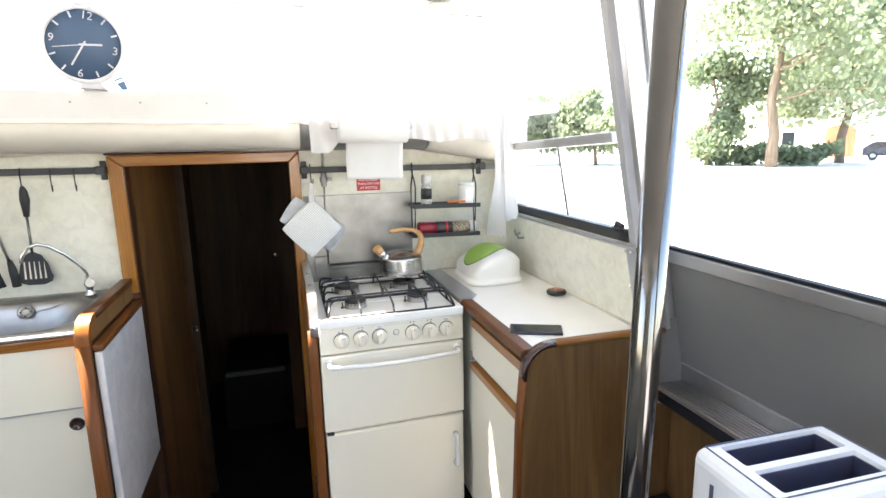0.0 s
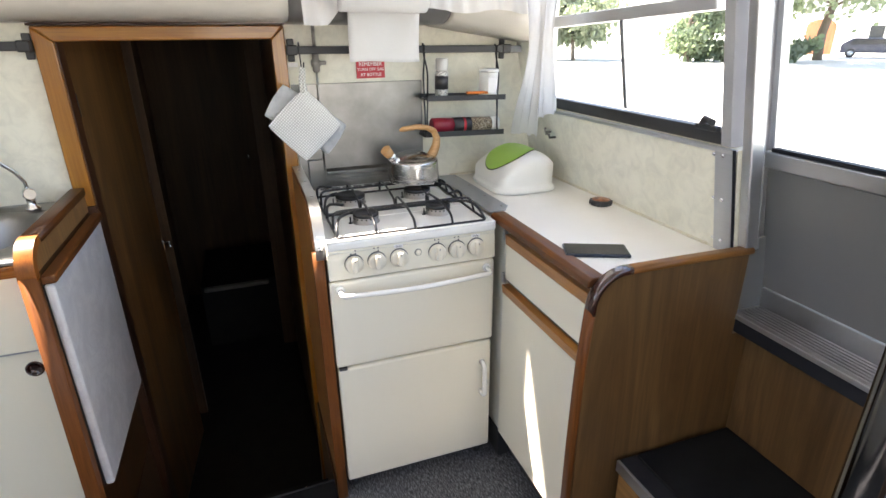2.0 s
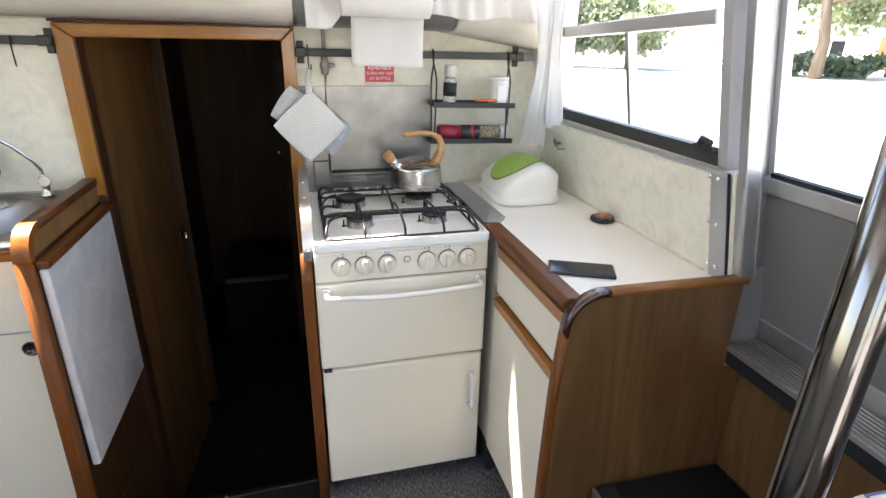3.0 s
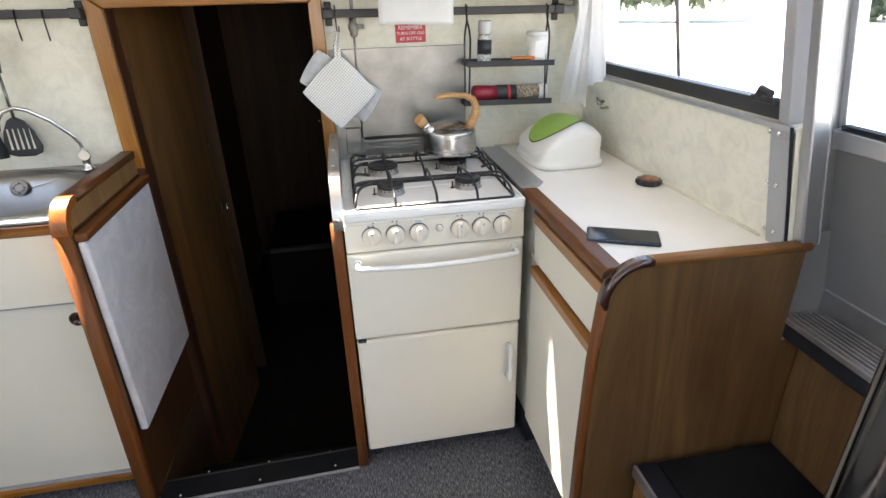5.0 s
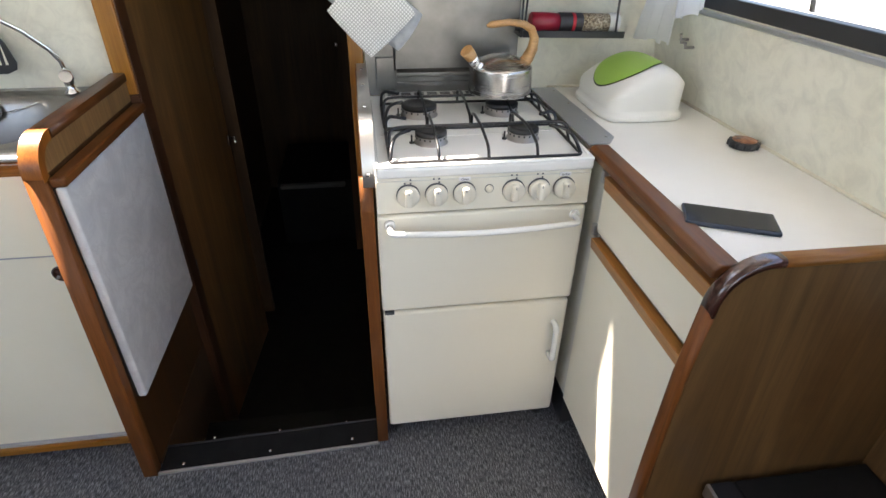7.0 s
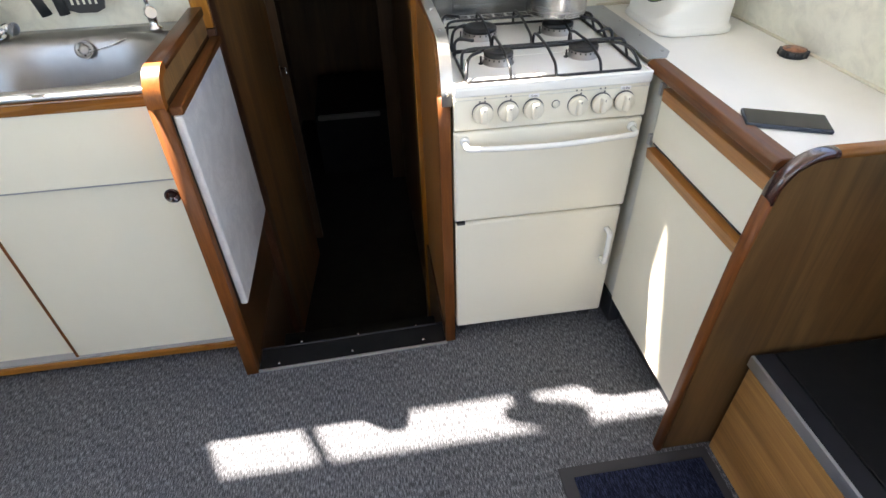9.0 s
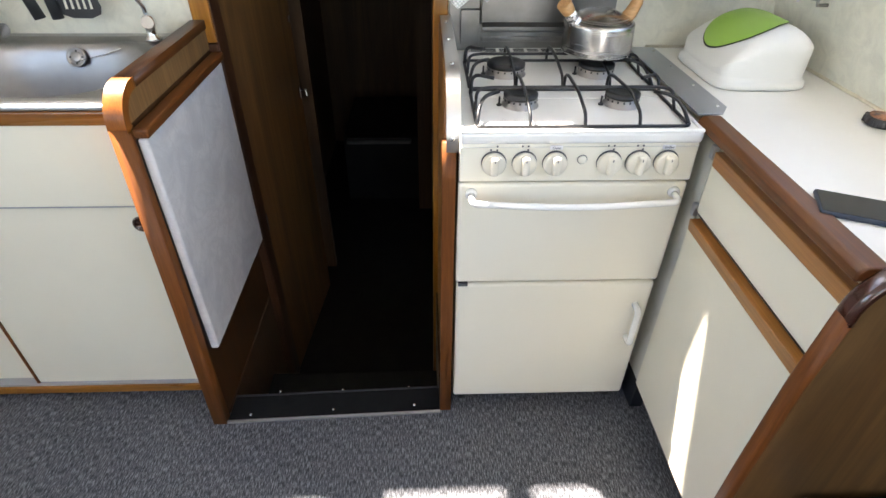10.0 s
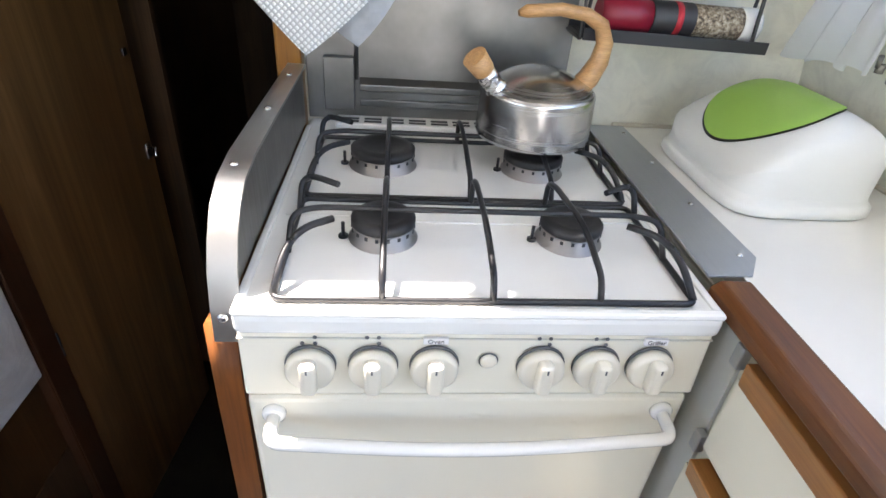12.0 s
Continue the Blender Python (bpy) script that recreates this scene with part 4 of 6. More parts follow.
part("front_edge", prism([(0.504, 0.868), (0.550, 0.866), (0.550, 0.891), (0.514, 0.892), (0.504, 0.884)], "y", -0.466, 0.048, 0.003), REDWOOD_Y, ws, "red-brown wood lipping")
pl = thing("cover_plate", (0.54, 0.3, 0.89), "grey metal cover strip between cooker and worktop", "cover strip")
part("plate", prism([(0.506, 0.058), (0.560, 0.060), (0.586, 0.098), (0.578, BULK - 0.012), (0.506, BULK - 0.012)], "z", 0.8866, 0.8896, 0.0006), ALUPLATE, pl)
screws(pl, [(0.566, y, 0.8896) for y in (0.10, 0.23, 0.37, 0.5)], "z", CHROME, 0.004)

cu = thing("base_cupboard", (0.7, -0.2, 0), "cream base cupboard with drawer and wooden finger rails", "cupboard")
part("carcass", box(0.5365, WALLX - 0.002, -0.466, BULK - 0.002, 0.105, 0.860, 0.001), CREAMBOARD, cu)
part("side_panel", box(0.530, 0.536, -0.010, BULK - 0.004, 0.11, 0.858, 0.001), STILEGREY, cu, "cream side board beside the cooker")
part("toe_block", box(0.528, 0.566, -0.012, 0.1, 0.0, 0.104, 0.003), BLACK, cu, "black toe block")
part("plinth", box(0.575, 0.60, -0.466, 0.0, 0.0, 0.104, 0), BLACK, cu)
dr = part("drawer_front", box(0.523, 0.535, -0.462, -0.024, 0.700, 0.815, 0.002), CREAMBOARD, cu)
part("finger_rail", prism([(0.513, 0.849), (0.536, 0.849), (0.536, 0.812), (0.524, 0.812), (0.515, 0.818)], "y", -0.462, -0.036, 0.002), LIPWOOD, dr, "orange wood finger rail")
cdr = part("cupboard_door", box(0.523, 0.535, -0.462, -0.012, 0.112, 0.655, 0.002), CREAMBOARD, cu)
part("finger_rail", prism([(0.511, 0.684), (0.536, 0.684), (0.536, 0.650), (0.524, 0.650), (0.514, 0.656)], "y", -0.462, -0.028, 0.002), LIPWOOD, cdr, "orange wood finger rail")
part("dark_gap", box(0.5355, 0.5362, -0.460, -0.014, 0.684, 0.701, 0), BLACK, cu)
for z in (0.838, 0.70):
    part("corner_bracket", box(0.518, 0.530, -0.022, -0.008, z - 0.015, z + 0.015, 0.002), ALU, cu)

# end panel of the cupboard
ep = tagged(thing("end_panel", (0.7, -0.485, 0), "brown veneer end panel with rounded varnished edge", "panel"), kind="structure")
rad = 0.09
curve = [(0.493 + rad - rad * math.cos(a), 0.918 - rad + rad * math.sin(a)) for a in [radians(k * 9) for k in range(11)]]
inner = [(0.494, 0.002), (0.496, 0.6)] + [(x + 0.016 * (1 - i / 10) + 0.001, z - 0.016 * (i / 10)) for i, (x, z) in enumerate(curve)] + [(0.932, 0.902), (0.932, 0.68), (0.983, 0.68), (0.983, 0.002)]
part("panel", prism(inner, "y", -0.495, -0.472, 0.0), TEAK, ep)


def band(path, y0, y1, depth, flip=1, r=0.0085):
    """A bar of width y0..y1 with rounded long edges that follows (x, z) points."""
    bm = bmesh.new()
    r = min(r, depth / 2 - 0.0002, (y1 - y0) / 2 - 0.0002)
    section = []
    for cy, cw, start in ((y1 - r, r, -90), (y1 - r, depth - r, 0), (y0 + r, depth - r, 90), (y0 + r, r, 180)):
        for k in range(6):
            a = radians(start + 18 * k)
            section.append((cy + r * math.cos(a), cw + r * math.sin(a)))
    rows = []
    n = len(path)
    for i, p in enumerate(path):
        a, b = Vector(path[max(i - 1, 0)]), Vector(path[min(i + 1, n - 1)])
        d = (b - a).normalized()
        nrm = Vector((d.y, -d.x)) * flip
        rows.append([bm.verts.new((p[0] + nrm.x * w, y, p[1] + nrm.y * w)) for y, w in section])
    for a, b in zip(rows, rows[1:]):
        bridge(bm, a, b, True)
    bm.faces.new(rows[0])
    bm.faces.new(rows[-1])
    bmesh.ops.recalc_face_normals(bm, faces=bm.faces)
    return bm


part("front_edge", band([(0.475, 0.0), (0.477, 0.45), (0.482, 0.68), (0.493, 0.918 - rad)], -0.500, -0.470, 0.018), REDWOOD_Z, ep, "varnished red-brown front edge")
part("corner_edge", band([(0.493, 0.918 - rad - 0.012)] + curve + [(0.493 + rad + 0.012, 0.918)], -0.5003, -0.4697, 0.0184), CAPWOOD, ep, "dark glossy rounded corner")
part("top_edge", band([(0.493 + rad, 0.918), (0.75, 0.917), (0.942, 0.914)], -0.500, -0.470, 0.018), REDWOOD_X, ep, "varnished red-brown top edge")

# ---- sink unit ----
su = thing("sink_cupboard", (-1.3, 0.25, 0), "cream sink cupboard with sliding doors, wood edged", "cupboard")
part("carcass", box(PORT + 0.01, -0.688, 0.115, BULK - 0.002, 0.045, 0.70, 0.001), CREAMBOARD, su)
part("upper_panel", box(PORT + 0.01, -0.688, 0.060, 0.072, 0.675, 0.872, 0.002), CREAMBOARD, su, "cream fixed upper panel")
sd1 = part("sliding_door", box(-1.215, -0.688, 0.078, 0.090, 0.059, 0.668, 0.002), CREAMBOARD, su)
part("finger_hole", moved(lathe([(0.021, 0), (0.021, 0.003), (0.016, 0.004), (0.0155, 0.001), (0.002, 0.001)], seg=22), Matrix.Translation((-0.742, 0.078, 0.615)) @ pose(0, 0, 0, 90)), CAPWOOD, sd1, "dark wood finger hole ring")
sd2 = part("sliding_door", box(PORT + 0.01, -1.16, 0.094, 0.106, 0.059, 0.668, 0.002), CREAMBOARD, su)
part("door_edge", box(-1.221, -1.214, 0.074, 0.092, 0.050, 0.668, 0.001), REDWOOD_Z, su, "brown wood door edge")
part("track", box(PORT + 0.01, -0.688, 0.066, 0.112, 0.668, 0.676, 0.001), GREYMETAL, su, "grey door track")
part("bottom_track", box(PORT + 0.01, -0.688, 0.070, 0.112, 0.050, 0.058, 0.001), GREYMETAL, su)
part("bottom_rail", box(PORT + 0.01, -0.688, 0.062, 0.114, 0.026, 0.050, 0.003), ORANGE_X, su, "orange wood bottom rail")
part("plinth", box(PORT + 0.01, -0.688, 0.09, 0.12, 0.0, 0.026, 0), BLACK, su)
sk = thing("sink", (-1.2, 0.28, 0.86), "stainless steel sink top with oval bowl", "sink")
part("front_edge", box(PORT + 0.01, -0.688, 0.050, 0.082, 0.873, 0.905, 0.005, 3), ORANGE_X, sk, "orange wood front edge")
part("steel_nose", join(box(PORT + 0.01, -0.688, 0.046, 0.063, 0.906, 0.918, 0.005, 3), box(PORT + 0.01, -0.688, 0.062, 0.085, 0.906, 0.921, 0.006, 3)), CAPSTEEL, sk, "rolled steel front lip")


def sink_bowl():
    """A pressed steel sheet with an oblong bowl."""
    bm = bmesh.new()
    cx, cy = -1.01, 0.295
    nx, ny = 130, 60
    x0, x1, y0, y1 = PORT + 0.012, -0.690, 0.077, BULK - 0.004
    grid = []
    for i in range(nx + 1):
        col = []
        x = x0 + (x1 - x0) * i / nx
        for j in range(ny + 1):
            y = y0 + (y1 - y0) * j / ny
            d = (abs((x - cx) / 0.275) ** 3.4 + abs((y - cy) / 0.200) ** 3.4) ** (1 / 3.4)
            z = 0.913
            t = min(max((1.0 - d) / 0.27, 0), 1)
            z -= 0.17 * (t * t * (3 - 2 * t))
            if 1.0 < d < 1.09:
                z += 0.004 * math.sin((d - 1.0) / 0.09 * math.pi)
            if y > BULK - 0.04:
                z += 0.012
            if y < 0.095:
                z += 0.003
            col.append(bm.verts.new((x, y, z)))
        grid.append(col)
    for i in range(nx):
        for j in range(ny):
            f = bm.faces.new((grid[i][j], grid[i + 1][j], grid[i + 1][j + 1], grid[i][j + 1]))
            f.smooth = True
    lip = [grid[i][0] for i in range(nx + 1)]
    low = [bm.verts.new((v.co.x, v.co.y - 0.003, v.co.z - 0.008)) for v in lip]
    for i in range(nx):
        bm.faces.new((low[i], low[i + 1], lip[i + 1], lip[i]))
    return bm


part("basin", sink_bowl(), STEELSINK, sk)
ov = part("overflow", moved(lathe([(0.026, 0), (0.026, 0.003), (0.021, 0.004), (0.020, 0.001), (0.013, 0.001), (0.013, 0.003), (0.010, 0.0035), (0.001, 0.0035)], seg=28), Matrix.Translation((-0.987, 0.472, 0.884)) @ pose(0, 0, 0, 62)), STEELSINK, sk, "round dull steel overflow")
part("grid", moved(join(box(-0.018, 0.018, -0.002, 0.002, 0.0005, 0.002, 0), box(-0.002, 0.002, -0.018, 0.018, 0.0005, 0.002, 0)), Matrix.Translation((-0.987, 0.472, 0.884)) @ pose(0, 0, 0, 62)), BLACK, ov)
part("chain", tube([(-0.975, 0.46, 0.878), (-0.90, 0.474, 0.894), (-0.83, 0.494, 0.916)], 0.0015, 6), CHROME, sk, "thin plug chain")

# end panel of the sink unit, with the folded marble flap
# darkened copy of the veneer: the shade on the panel's lower part
SHADEDVENEER = wood("panel veneer with shade in colour", (0.045, 0.018, 0.006), (0.08, 0.034, 0.011), (0.12, 0.054, 0.018), "z", 0.45, 0.1, 8.0, 1.0, 0.3)
sx0, sx1 = -0.686, -0.650
rs = 0.075
scurve = [(-0.006 + rs - rs * math.cos(a), 0.966 - rs + rs * math.sin(a)) for a in [radians(k * 9) for k in range(11)]]
sp2 = tagged(thing("sink_end_panel", (-0.685, 0.25, 0), "brown veneer end panel with orange wood edging", "panel"), kind="structure")
part("panel", prism([(-0.024, 0.002), (0.010, 0.889), (BULK - 0.03, 0.889), (BULK - 0.03, 0.002)], "x", sx0 + 0.004, sx1 - 0.004, 0.0), SHADEDVENEER, sp2)
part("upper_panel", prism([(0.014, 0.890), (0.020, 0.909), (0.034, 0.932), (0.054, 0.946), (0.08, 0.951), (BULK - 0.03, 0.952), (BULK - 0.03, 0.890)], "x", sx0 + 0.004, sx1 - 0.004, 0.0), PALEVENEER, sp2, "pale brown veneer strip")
part("front_edge", strip_along([(-0.040, 0.0), (-0.024, 0.42), (-0.007, 0.966 - rs - 0.003)], sx0, sx1, 0.03), REDWOOD_Z, sp2, "varnished red-brown front edge")
part("corner_edge", strip_along([(-0.006, 0.966 - rs - 0.01)] + scurve + [(-0.006 + rs + 0.01, 0.966)], sx0 - 0.001, sx1 + 0.001, 0.022), DEEPORANGE, sp2, "glossy orange rounded corner")
part("top_edge", strip_along([(-0.006 + rs + 0.003, 0.966), (0.3, 0.966), (BULK - 0.03, 0.966)], sx0, sx1, 0.022), REDWOOD_Y, sp2, "red-brown top edge")
fl = thing("flap_table", (-0.65, 0.24, 0.3), "white marble laminate table flap hanging folded", "table flap")
part("flap", box(-0.6475, -0.626, 0.010, 0.512, 0.258, 0.862, 0.007, 3), MARBLE, fl)
part("hinge_rail", box(-0.6495, -0.618, 0.006, 0.518, 0.864, 0.885, 0.005, 3), REDWOOD_Y, fl, "red-brown wood hinge rail")
part("dark_gap", box(-0.6498, -0.648, 0.012, 0.51, 0.26, 0.86, 0), BLACK, fl)

# ---- on the worktop ----
def swing_bin():
    """A low bin: a rounded box of a cover, gently sloped to the lid side and steep behind, with a saddle lid let into it."""
    t = thing("swing_bin", (0.72, 0.335, 0.887), "small white plastic bin with lime green swing lid", "bin")
    cx, cy, zb = 0.722, 0.338, 0.887
    wx, wy, hgt = 0.108, 0.134, 0.130

    def height(u, v):
        # u across, towards the wall; v along, both -1..1
        k = (u - 0.22) / (1.22 if u < 0.22 else 0.78)
        e = 1.55 if u < 0.22 else 2.8
        across = max(0.0, 1 - abs(k) ** e) ** (1 / e)
        along = max(0.0, 1 - abs(v) ** 5) ** (1 / 5)
        return 0.028 + (hgt - 0.028) * across * along

    def rim_loop(bm, z, k):
        out = []
        for i in range(64):
            c, s = math.cos(i * math.pi / 32), math.sin(i * math.pi / 32)
            f = (abs(c) ** 5 + abs(s) ** 5) ** (-1 / 5)
            out.append(bm.verts.new((cx + wx * k * f * c, cy + wy * k * f * s, z)))
        return out

    bm = bmesh.new()
    rings = [rim_loop(bm, zb + 0.012, 1.0)]
    for j in range(21):
        q = math.sin((1 - j / 20) * math.pi / 2) if j < 20 else 0.002
        row = []
        for i in range(64):
            c, s = math.cos(i * math.pi / 32), math.sin(i * math.pi / 32)
            f = (abs(c) ** 5 + abs(s) ** 5) ** (-1 / 5) * q
            row.append(bm.verts.new((cx + wx * f * c, cy + wy * f * s, zb + height(min(max(f * c, -1), 1), min(max(f * s, -1), 1)))))
        rings.append(row)
    for a, b in zip(rings, rings[1:]):
        bridge(bm, a, b)
    bm.faces.new(rings[-1])
    bmesh.ops.recalc_face_normals(bm, faces=bm.faces)
    part("cover", bm, BINWHITE, t, "white rounded cover")
    bm = bmesh.new()
    loops = [rim_loop(bm, zb, 1.04), rim_loop(bm, zb + 0.003, 1.065), rim_loop(bm, zb + 0.014, 1.06), rim_loop(bm, zb + 0.017, 1.03), rim_loop(bm, zb + 0.019, 1.012), rim_loop(bm, zb + 0.030, 0.995)]
    for a, b in zip(loops, loops[1:]):
        bridge(bm, a, b)
    bm.faces.new(loops[0][::-1])
    bmesh.ops.recalc_face_normals(bm, faces=bm.faces)
    part("rim", bm, BINWHITE, t, "white lower rim")

    def lid_sheet(grow, lift, dish):
        # an oval let into the slope, wide on the low side and narrowing over the crest
        bm = bmesh.new()
        rows = []
        for j in range(25):
            row = []
            for i in range(25):
                a, b = -1 + i / 12, -1 + j / 12
                dx, dy = a * math.sqrt(1 - b * b / 2), b * math.sqrt(1 - a * a / 2)
                u = -0.06 + 0.80 * dx * grow
                v = dy * (0.68 - 0.12 * dx) * grow + 0.02
                sink = dish * max(0.0, 1 - ((u + 0.28) / 0.42) ** 2 - (v / 0.6) ** 2)
                row.append(bm.verts.new((cx + wx * u, cy + wy * v, zb + height(u, v) + lift - sink)))
            rows.append(row)
        for a, b in zip(rows, rows[1:]):
            for i in range(24):
                f = bm.faces.new((a[i], a[i + 1], b[i + 1], b[i]))
                f.smooth = True
        return bm

    part("lid_gap", lid_sheet(1.015, 0.0018, 0.0), BLACK, t, "dark gap round the lid")
    part("lid", lid_sheet(1.0, 0.0042, 0.002), BINGREEN, t, "lime green swing lid")
    return t


swing_bin()

ph = thing("phone", (0.605, -0.33, 0.887), "black smartphone lying face up on the worktop", "phone")
pm = Matrix.Translation((0.618, -0.327, 0.8865)) @ pose(0, 0, 0, 0, 0, -24.5)
part("case", moved(box(-0.078, 0.078, -0.037, 0.037, 0.0, 0.0085, 0.003, 3), pm), PHONECASE, ph)
part("screen", moved(box(-0.075, 0.075, -0.034, 0.034, 0.0084, 0.0092, 0.0004, 1), pm), PHONEGLASS, ph)

lid = thing("jar_lid", (0.80, 0.02, 0.887), "black ribbed jar lid with copper brown top", "lid")
part("rim", lathe([(0.031, 0.0), (0.0325, 0.003), (0.0325, 0.014), (0.029, 0.0165)] , (0.868, 0.008, 0.8865), 24), BLACK, lid)
for k in range(12):
    a = k * math.pi / 6
    part("rib", lathe([(0.004, 0.002), (0.004, 0.014), (0.002, 0.0155)], (0.868 + 0.032 * math.cos(a), 0.008 + 0.032 * math.sin(a), 0.8865), 8), BLACK, lid)
COPPER = Mat("brown label", (0.3, 0.12, 0.06), 0.4)
COPPER = COPPER.color(COPPER.ramp(COPPER.noise(60, 3), (0.35, (0.06, 0.03, 0.025)), (0.55, (0.42, 0.17, 0.08)), (0.75, (0.5, 0.3, 0.2)))).m
part("top", lathe([(0.027, 0.0), (0.027, 0.002), (0.001, 0.003)], (0.868, 0.008, 0.9025), 24), COPPER, lid, "copper brown picture top")

# ---- utensil rails ----
def rail(x0, x1, z, group):
    """A flat bar that falls slightly to starboard."""
    y = BULK - 0.045
    r = thing("utensil_rail", ((x0 + x1) / 2, BULK, z), "flat black metal utensil rail on the bulkhead", "rail", group)
    part("bar", box(x0, x1, y - 0.004, y + 0.004, z - 0.012, z + 0.012, 0.002), BLACK, r)
    for x in (x0 + 0.012, x1 - 0.012):
        if x > PORT + 0.1:
            b = part("bracket", join(box(x - 0.011, x + 0.011, BULK - 0.008, BULK - 0.001, z - 0.036, z + 0.034, 0.006, 3), box(x - 0.016, x + 0.016, y - 0.008, BULK - 0.006, z - 0.015, z + 0.015, 0.004)), BLACK, r)
    r.matrix_basis = Matrix(((1, 0, 0, 0), (0, 1, 0, 0), (-0.02, 0, 1, 0.02 * x1), (0, 0, 0, 1))) @ r.matrix_basis
    return r


RZ = 1.360
rail(PORT, -0.688, RZ + 0.007, "rails on the bulkhead")
rail(0.0, 0.776, RZ - 0.021, "rails on the bulkhead")
structure("rail_stub", box(0.782, WALLX, BULK - 0.03, BULK - 0.02, RZ - 0.032, RZ - 0.008, 0.002), GREYMETAL, "grey flat bar continuing to the corner", "trim")


def s_hook(x, z, drop=0.055):
    y = BULK - 0.045
    t = thing("hook", (x, y, z), "black wire hook on the utensil rail", "hook", "hooks on the rails")
    part("wire", tube([(x, y + 0.006, z - 0.005), (x, y + 0.007, z + 0.013), (x, y, z + 0.017), (x, y - 0.008, z + 0.012), (x, y - 0.009, z - drop * 0.5), (x + 0.001, y - 0.010, z - drop), (x + 0.004, y - 0.016, z - drop - 0.008), (x + 0.007, y - 0.024, z - drop), (x + 0.008, y - 0.026, z - drop + 0.014)], 0.0022, 7), IRON, t)
    return t


for x, z in ((-1.38, 0.02), (-1.263, 0.018), (-1.076, 0.014), (-0.944, 0.012), (-0.854, 0.01), (-0.781, 0.008), (0.034, -0.004)):
    s_hook(x, RZ + z)

# hanging tools
uy = BULK - 0.062
tn = thing("slotted_turner", (-0.985, uy, 0.93), "black slotted turner hanging from the rail", "turner", "hanging tools")
part("grip", tube([(-0.978, uy - 0.012, 1.318), (-0.979, uy - 0.006, 1.30), (-0.981, uy, 1.265), (-0.985, uy + 0.004, 1.20)], 0.012, 12, radii=[0.006, 0.012, 0.0155, 0.009]), BLACK, tn)
part("stem", tube([(-0.985, uy + 0.004, 1.20), (-0.988, uy + 0.006, 1.05)], 0.0045, 8), STEEL, tn, "steel stem")
bl = [(-1.042, 0.955), (-1.036, 0.935), (-1.012, 0.925), (-0.965, 0.924), (-0.940, 0.935), (-0.934, 0.955), (-0.945, 1.01), (-0.962, 1.045), (-0.988, 1.062), (-1.01, 1.048), (-1.03, 1.01)]
blade = part("blade", prism(bl, "y", uy + 0.004, uy + 0.008, 0.001), BLACK, tn)
for i in range(5):
    x = -1.022 + i * 0.0155
    part("slot", prism([(x, 0.95), (x + 0.006, 0.95), (x + 0.008 - i * 0.001, 1.02), (x + 0.004, 1.02)], "y", uy + 0.0025, uy + 0.004, 0), WALL, blade)
tg = thing("tongs", (-1.13, uy, 0.93), "steel tongs with black tips hanging from the rail", "tongs", "hanging tools")
part("arm", tube([(-1.122, uy - 0.008, 1.305), (-1.128, uy, 1.25), (-1.112, uy, 1.02)], 0.006, 8), CHROME, tg)
part("arm", tube([(-1.122, uy - 0.008, 1.305), (-1.105, uy, 1.25), (-1.062, uy, 1.02)], 0.006, 8), CHROME, tg)
part("ring", tube([(-1.122 + 0.012 * math.cos(k * math.pi / 6), uy - 0.01, 1.305 + 0.014 * math.sin(k * math.pi / 6)) for k in range(12)], 0.003, 8, True), CHROME, tg)
part("tip", tube([(-1.112, uy, 1.03), (-1.112, uy, 0.99), (-1.098, uy, 0.925)], 0.012, 10, radii=[0.008, 0.013, 0.014]), BLACK, tg)
part("tip", tube([(-1.062, uy, 1.03), (-1.057, uy, 0.99), (-1.052, uy, 0.925)], 0.012, 10, radii=[0.008, 0.013, 0.014]), BLACK, tg)
ld = thing("spoon", (-1.3, uy, 0.92), "black serving spoon hanging from the rail", "spoon", "hanging tools")
part("grip", tube([(-1.312, uy - 0.012, 1.318), (-1.31, uy - 0.006, 1.30), (-1.303, uy, 1.25), (-1.288, uy, 1.165)], 0.012, 12, radii=[0.007, 0.012, 0.015, 0.011]), BLACK, ld)
part("collar", tube([(-1.288, uy, 1.167), (-1.285, uy, 1.15)], 0.0125, 12), CHROME, ld)
part("bowl", tube([(-1.285, uy, 1.15), (-1.268, uy, 1.06), (-1.255, uy, 1.0), (-1.248, uy, 0.955), (-1.244, uy, 0.915)], 0.02, 14, radii=[0.007, 0.010, 0.024, 0.032, 0.008], flat=0.4), BLACK, ld)
rs_ = thing("red_spatula", (-1.40, uy, 0.97), "red silicone spatula on a wire handle", "spatula", "hanging tools")
part("wire", tube([(-1.425, uy - 0.01, 1.31), (-1.405, uy, 1.17), (-1.385, uy, 1.06)], 0.003, 8), CHROME, rs_)
part("wire", tube([(-1.415, uy - 0.01, 1.31), (-1.39, uy, 1.17), (-1.37, uy, 1.06)], 0.003, 8), CHROME, rs_)
part("blade", box(-1.405, -1.35, uy - 0.004, uy + 0.004, 0.97, 1.065, 0.004, 2), REDPLASTIC, rs_)

for ob, dx in ((tn, 0.043), (tg, 0.048), (ld, 0.05), (rs_, 0.05)):
    ob.matrix_basis = Matrix.Translation((dx, 0, 1.33)) @ Matrix.Diagonal((1, 1, 0.895, 1)) @ Matrix.Translation((0, 0, -1.32)) @ ob.matrix_basis

# taps
tp = thing("mixer_tap", (-1.225, 0.50, 0.908), "chrome swan-neck mixer tap behind the sink", "tap")
part("body", lathe([(0.026, 0), (0.026, 0.008), (0.018, 0.014), (0.018, 0.045), (0.012, 0.055)], (-1.225, 0.50, 0.905), 20), CHROME, tp)
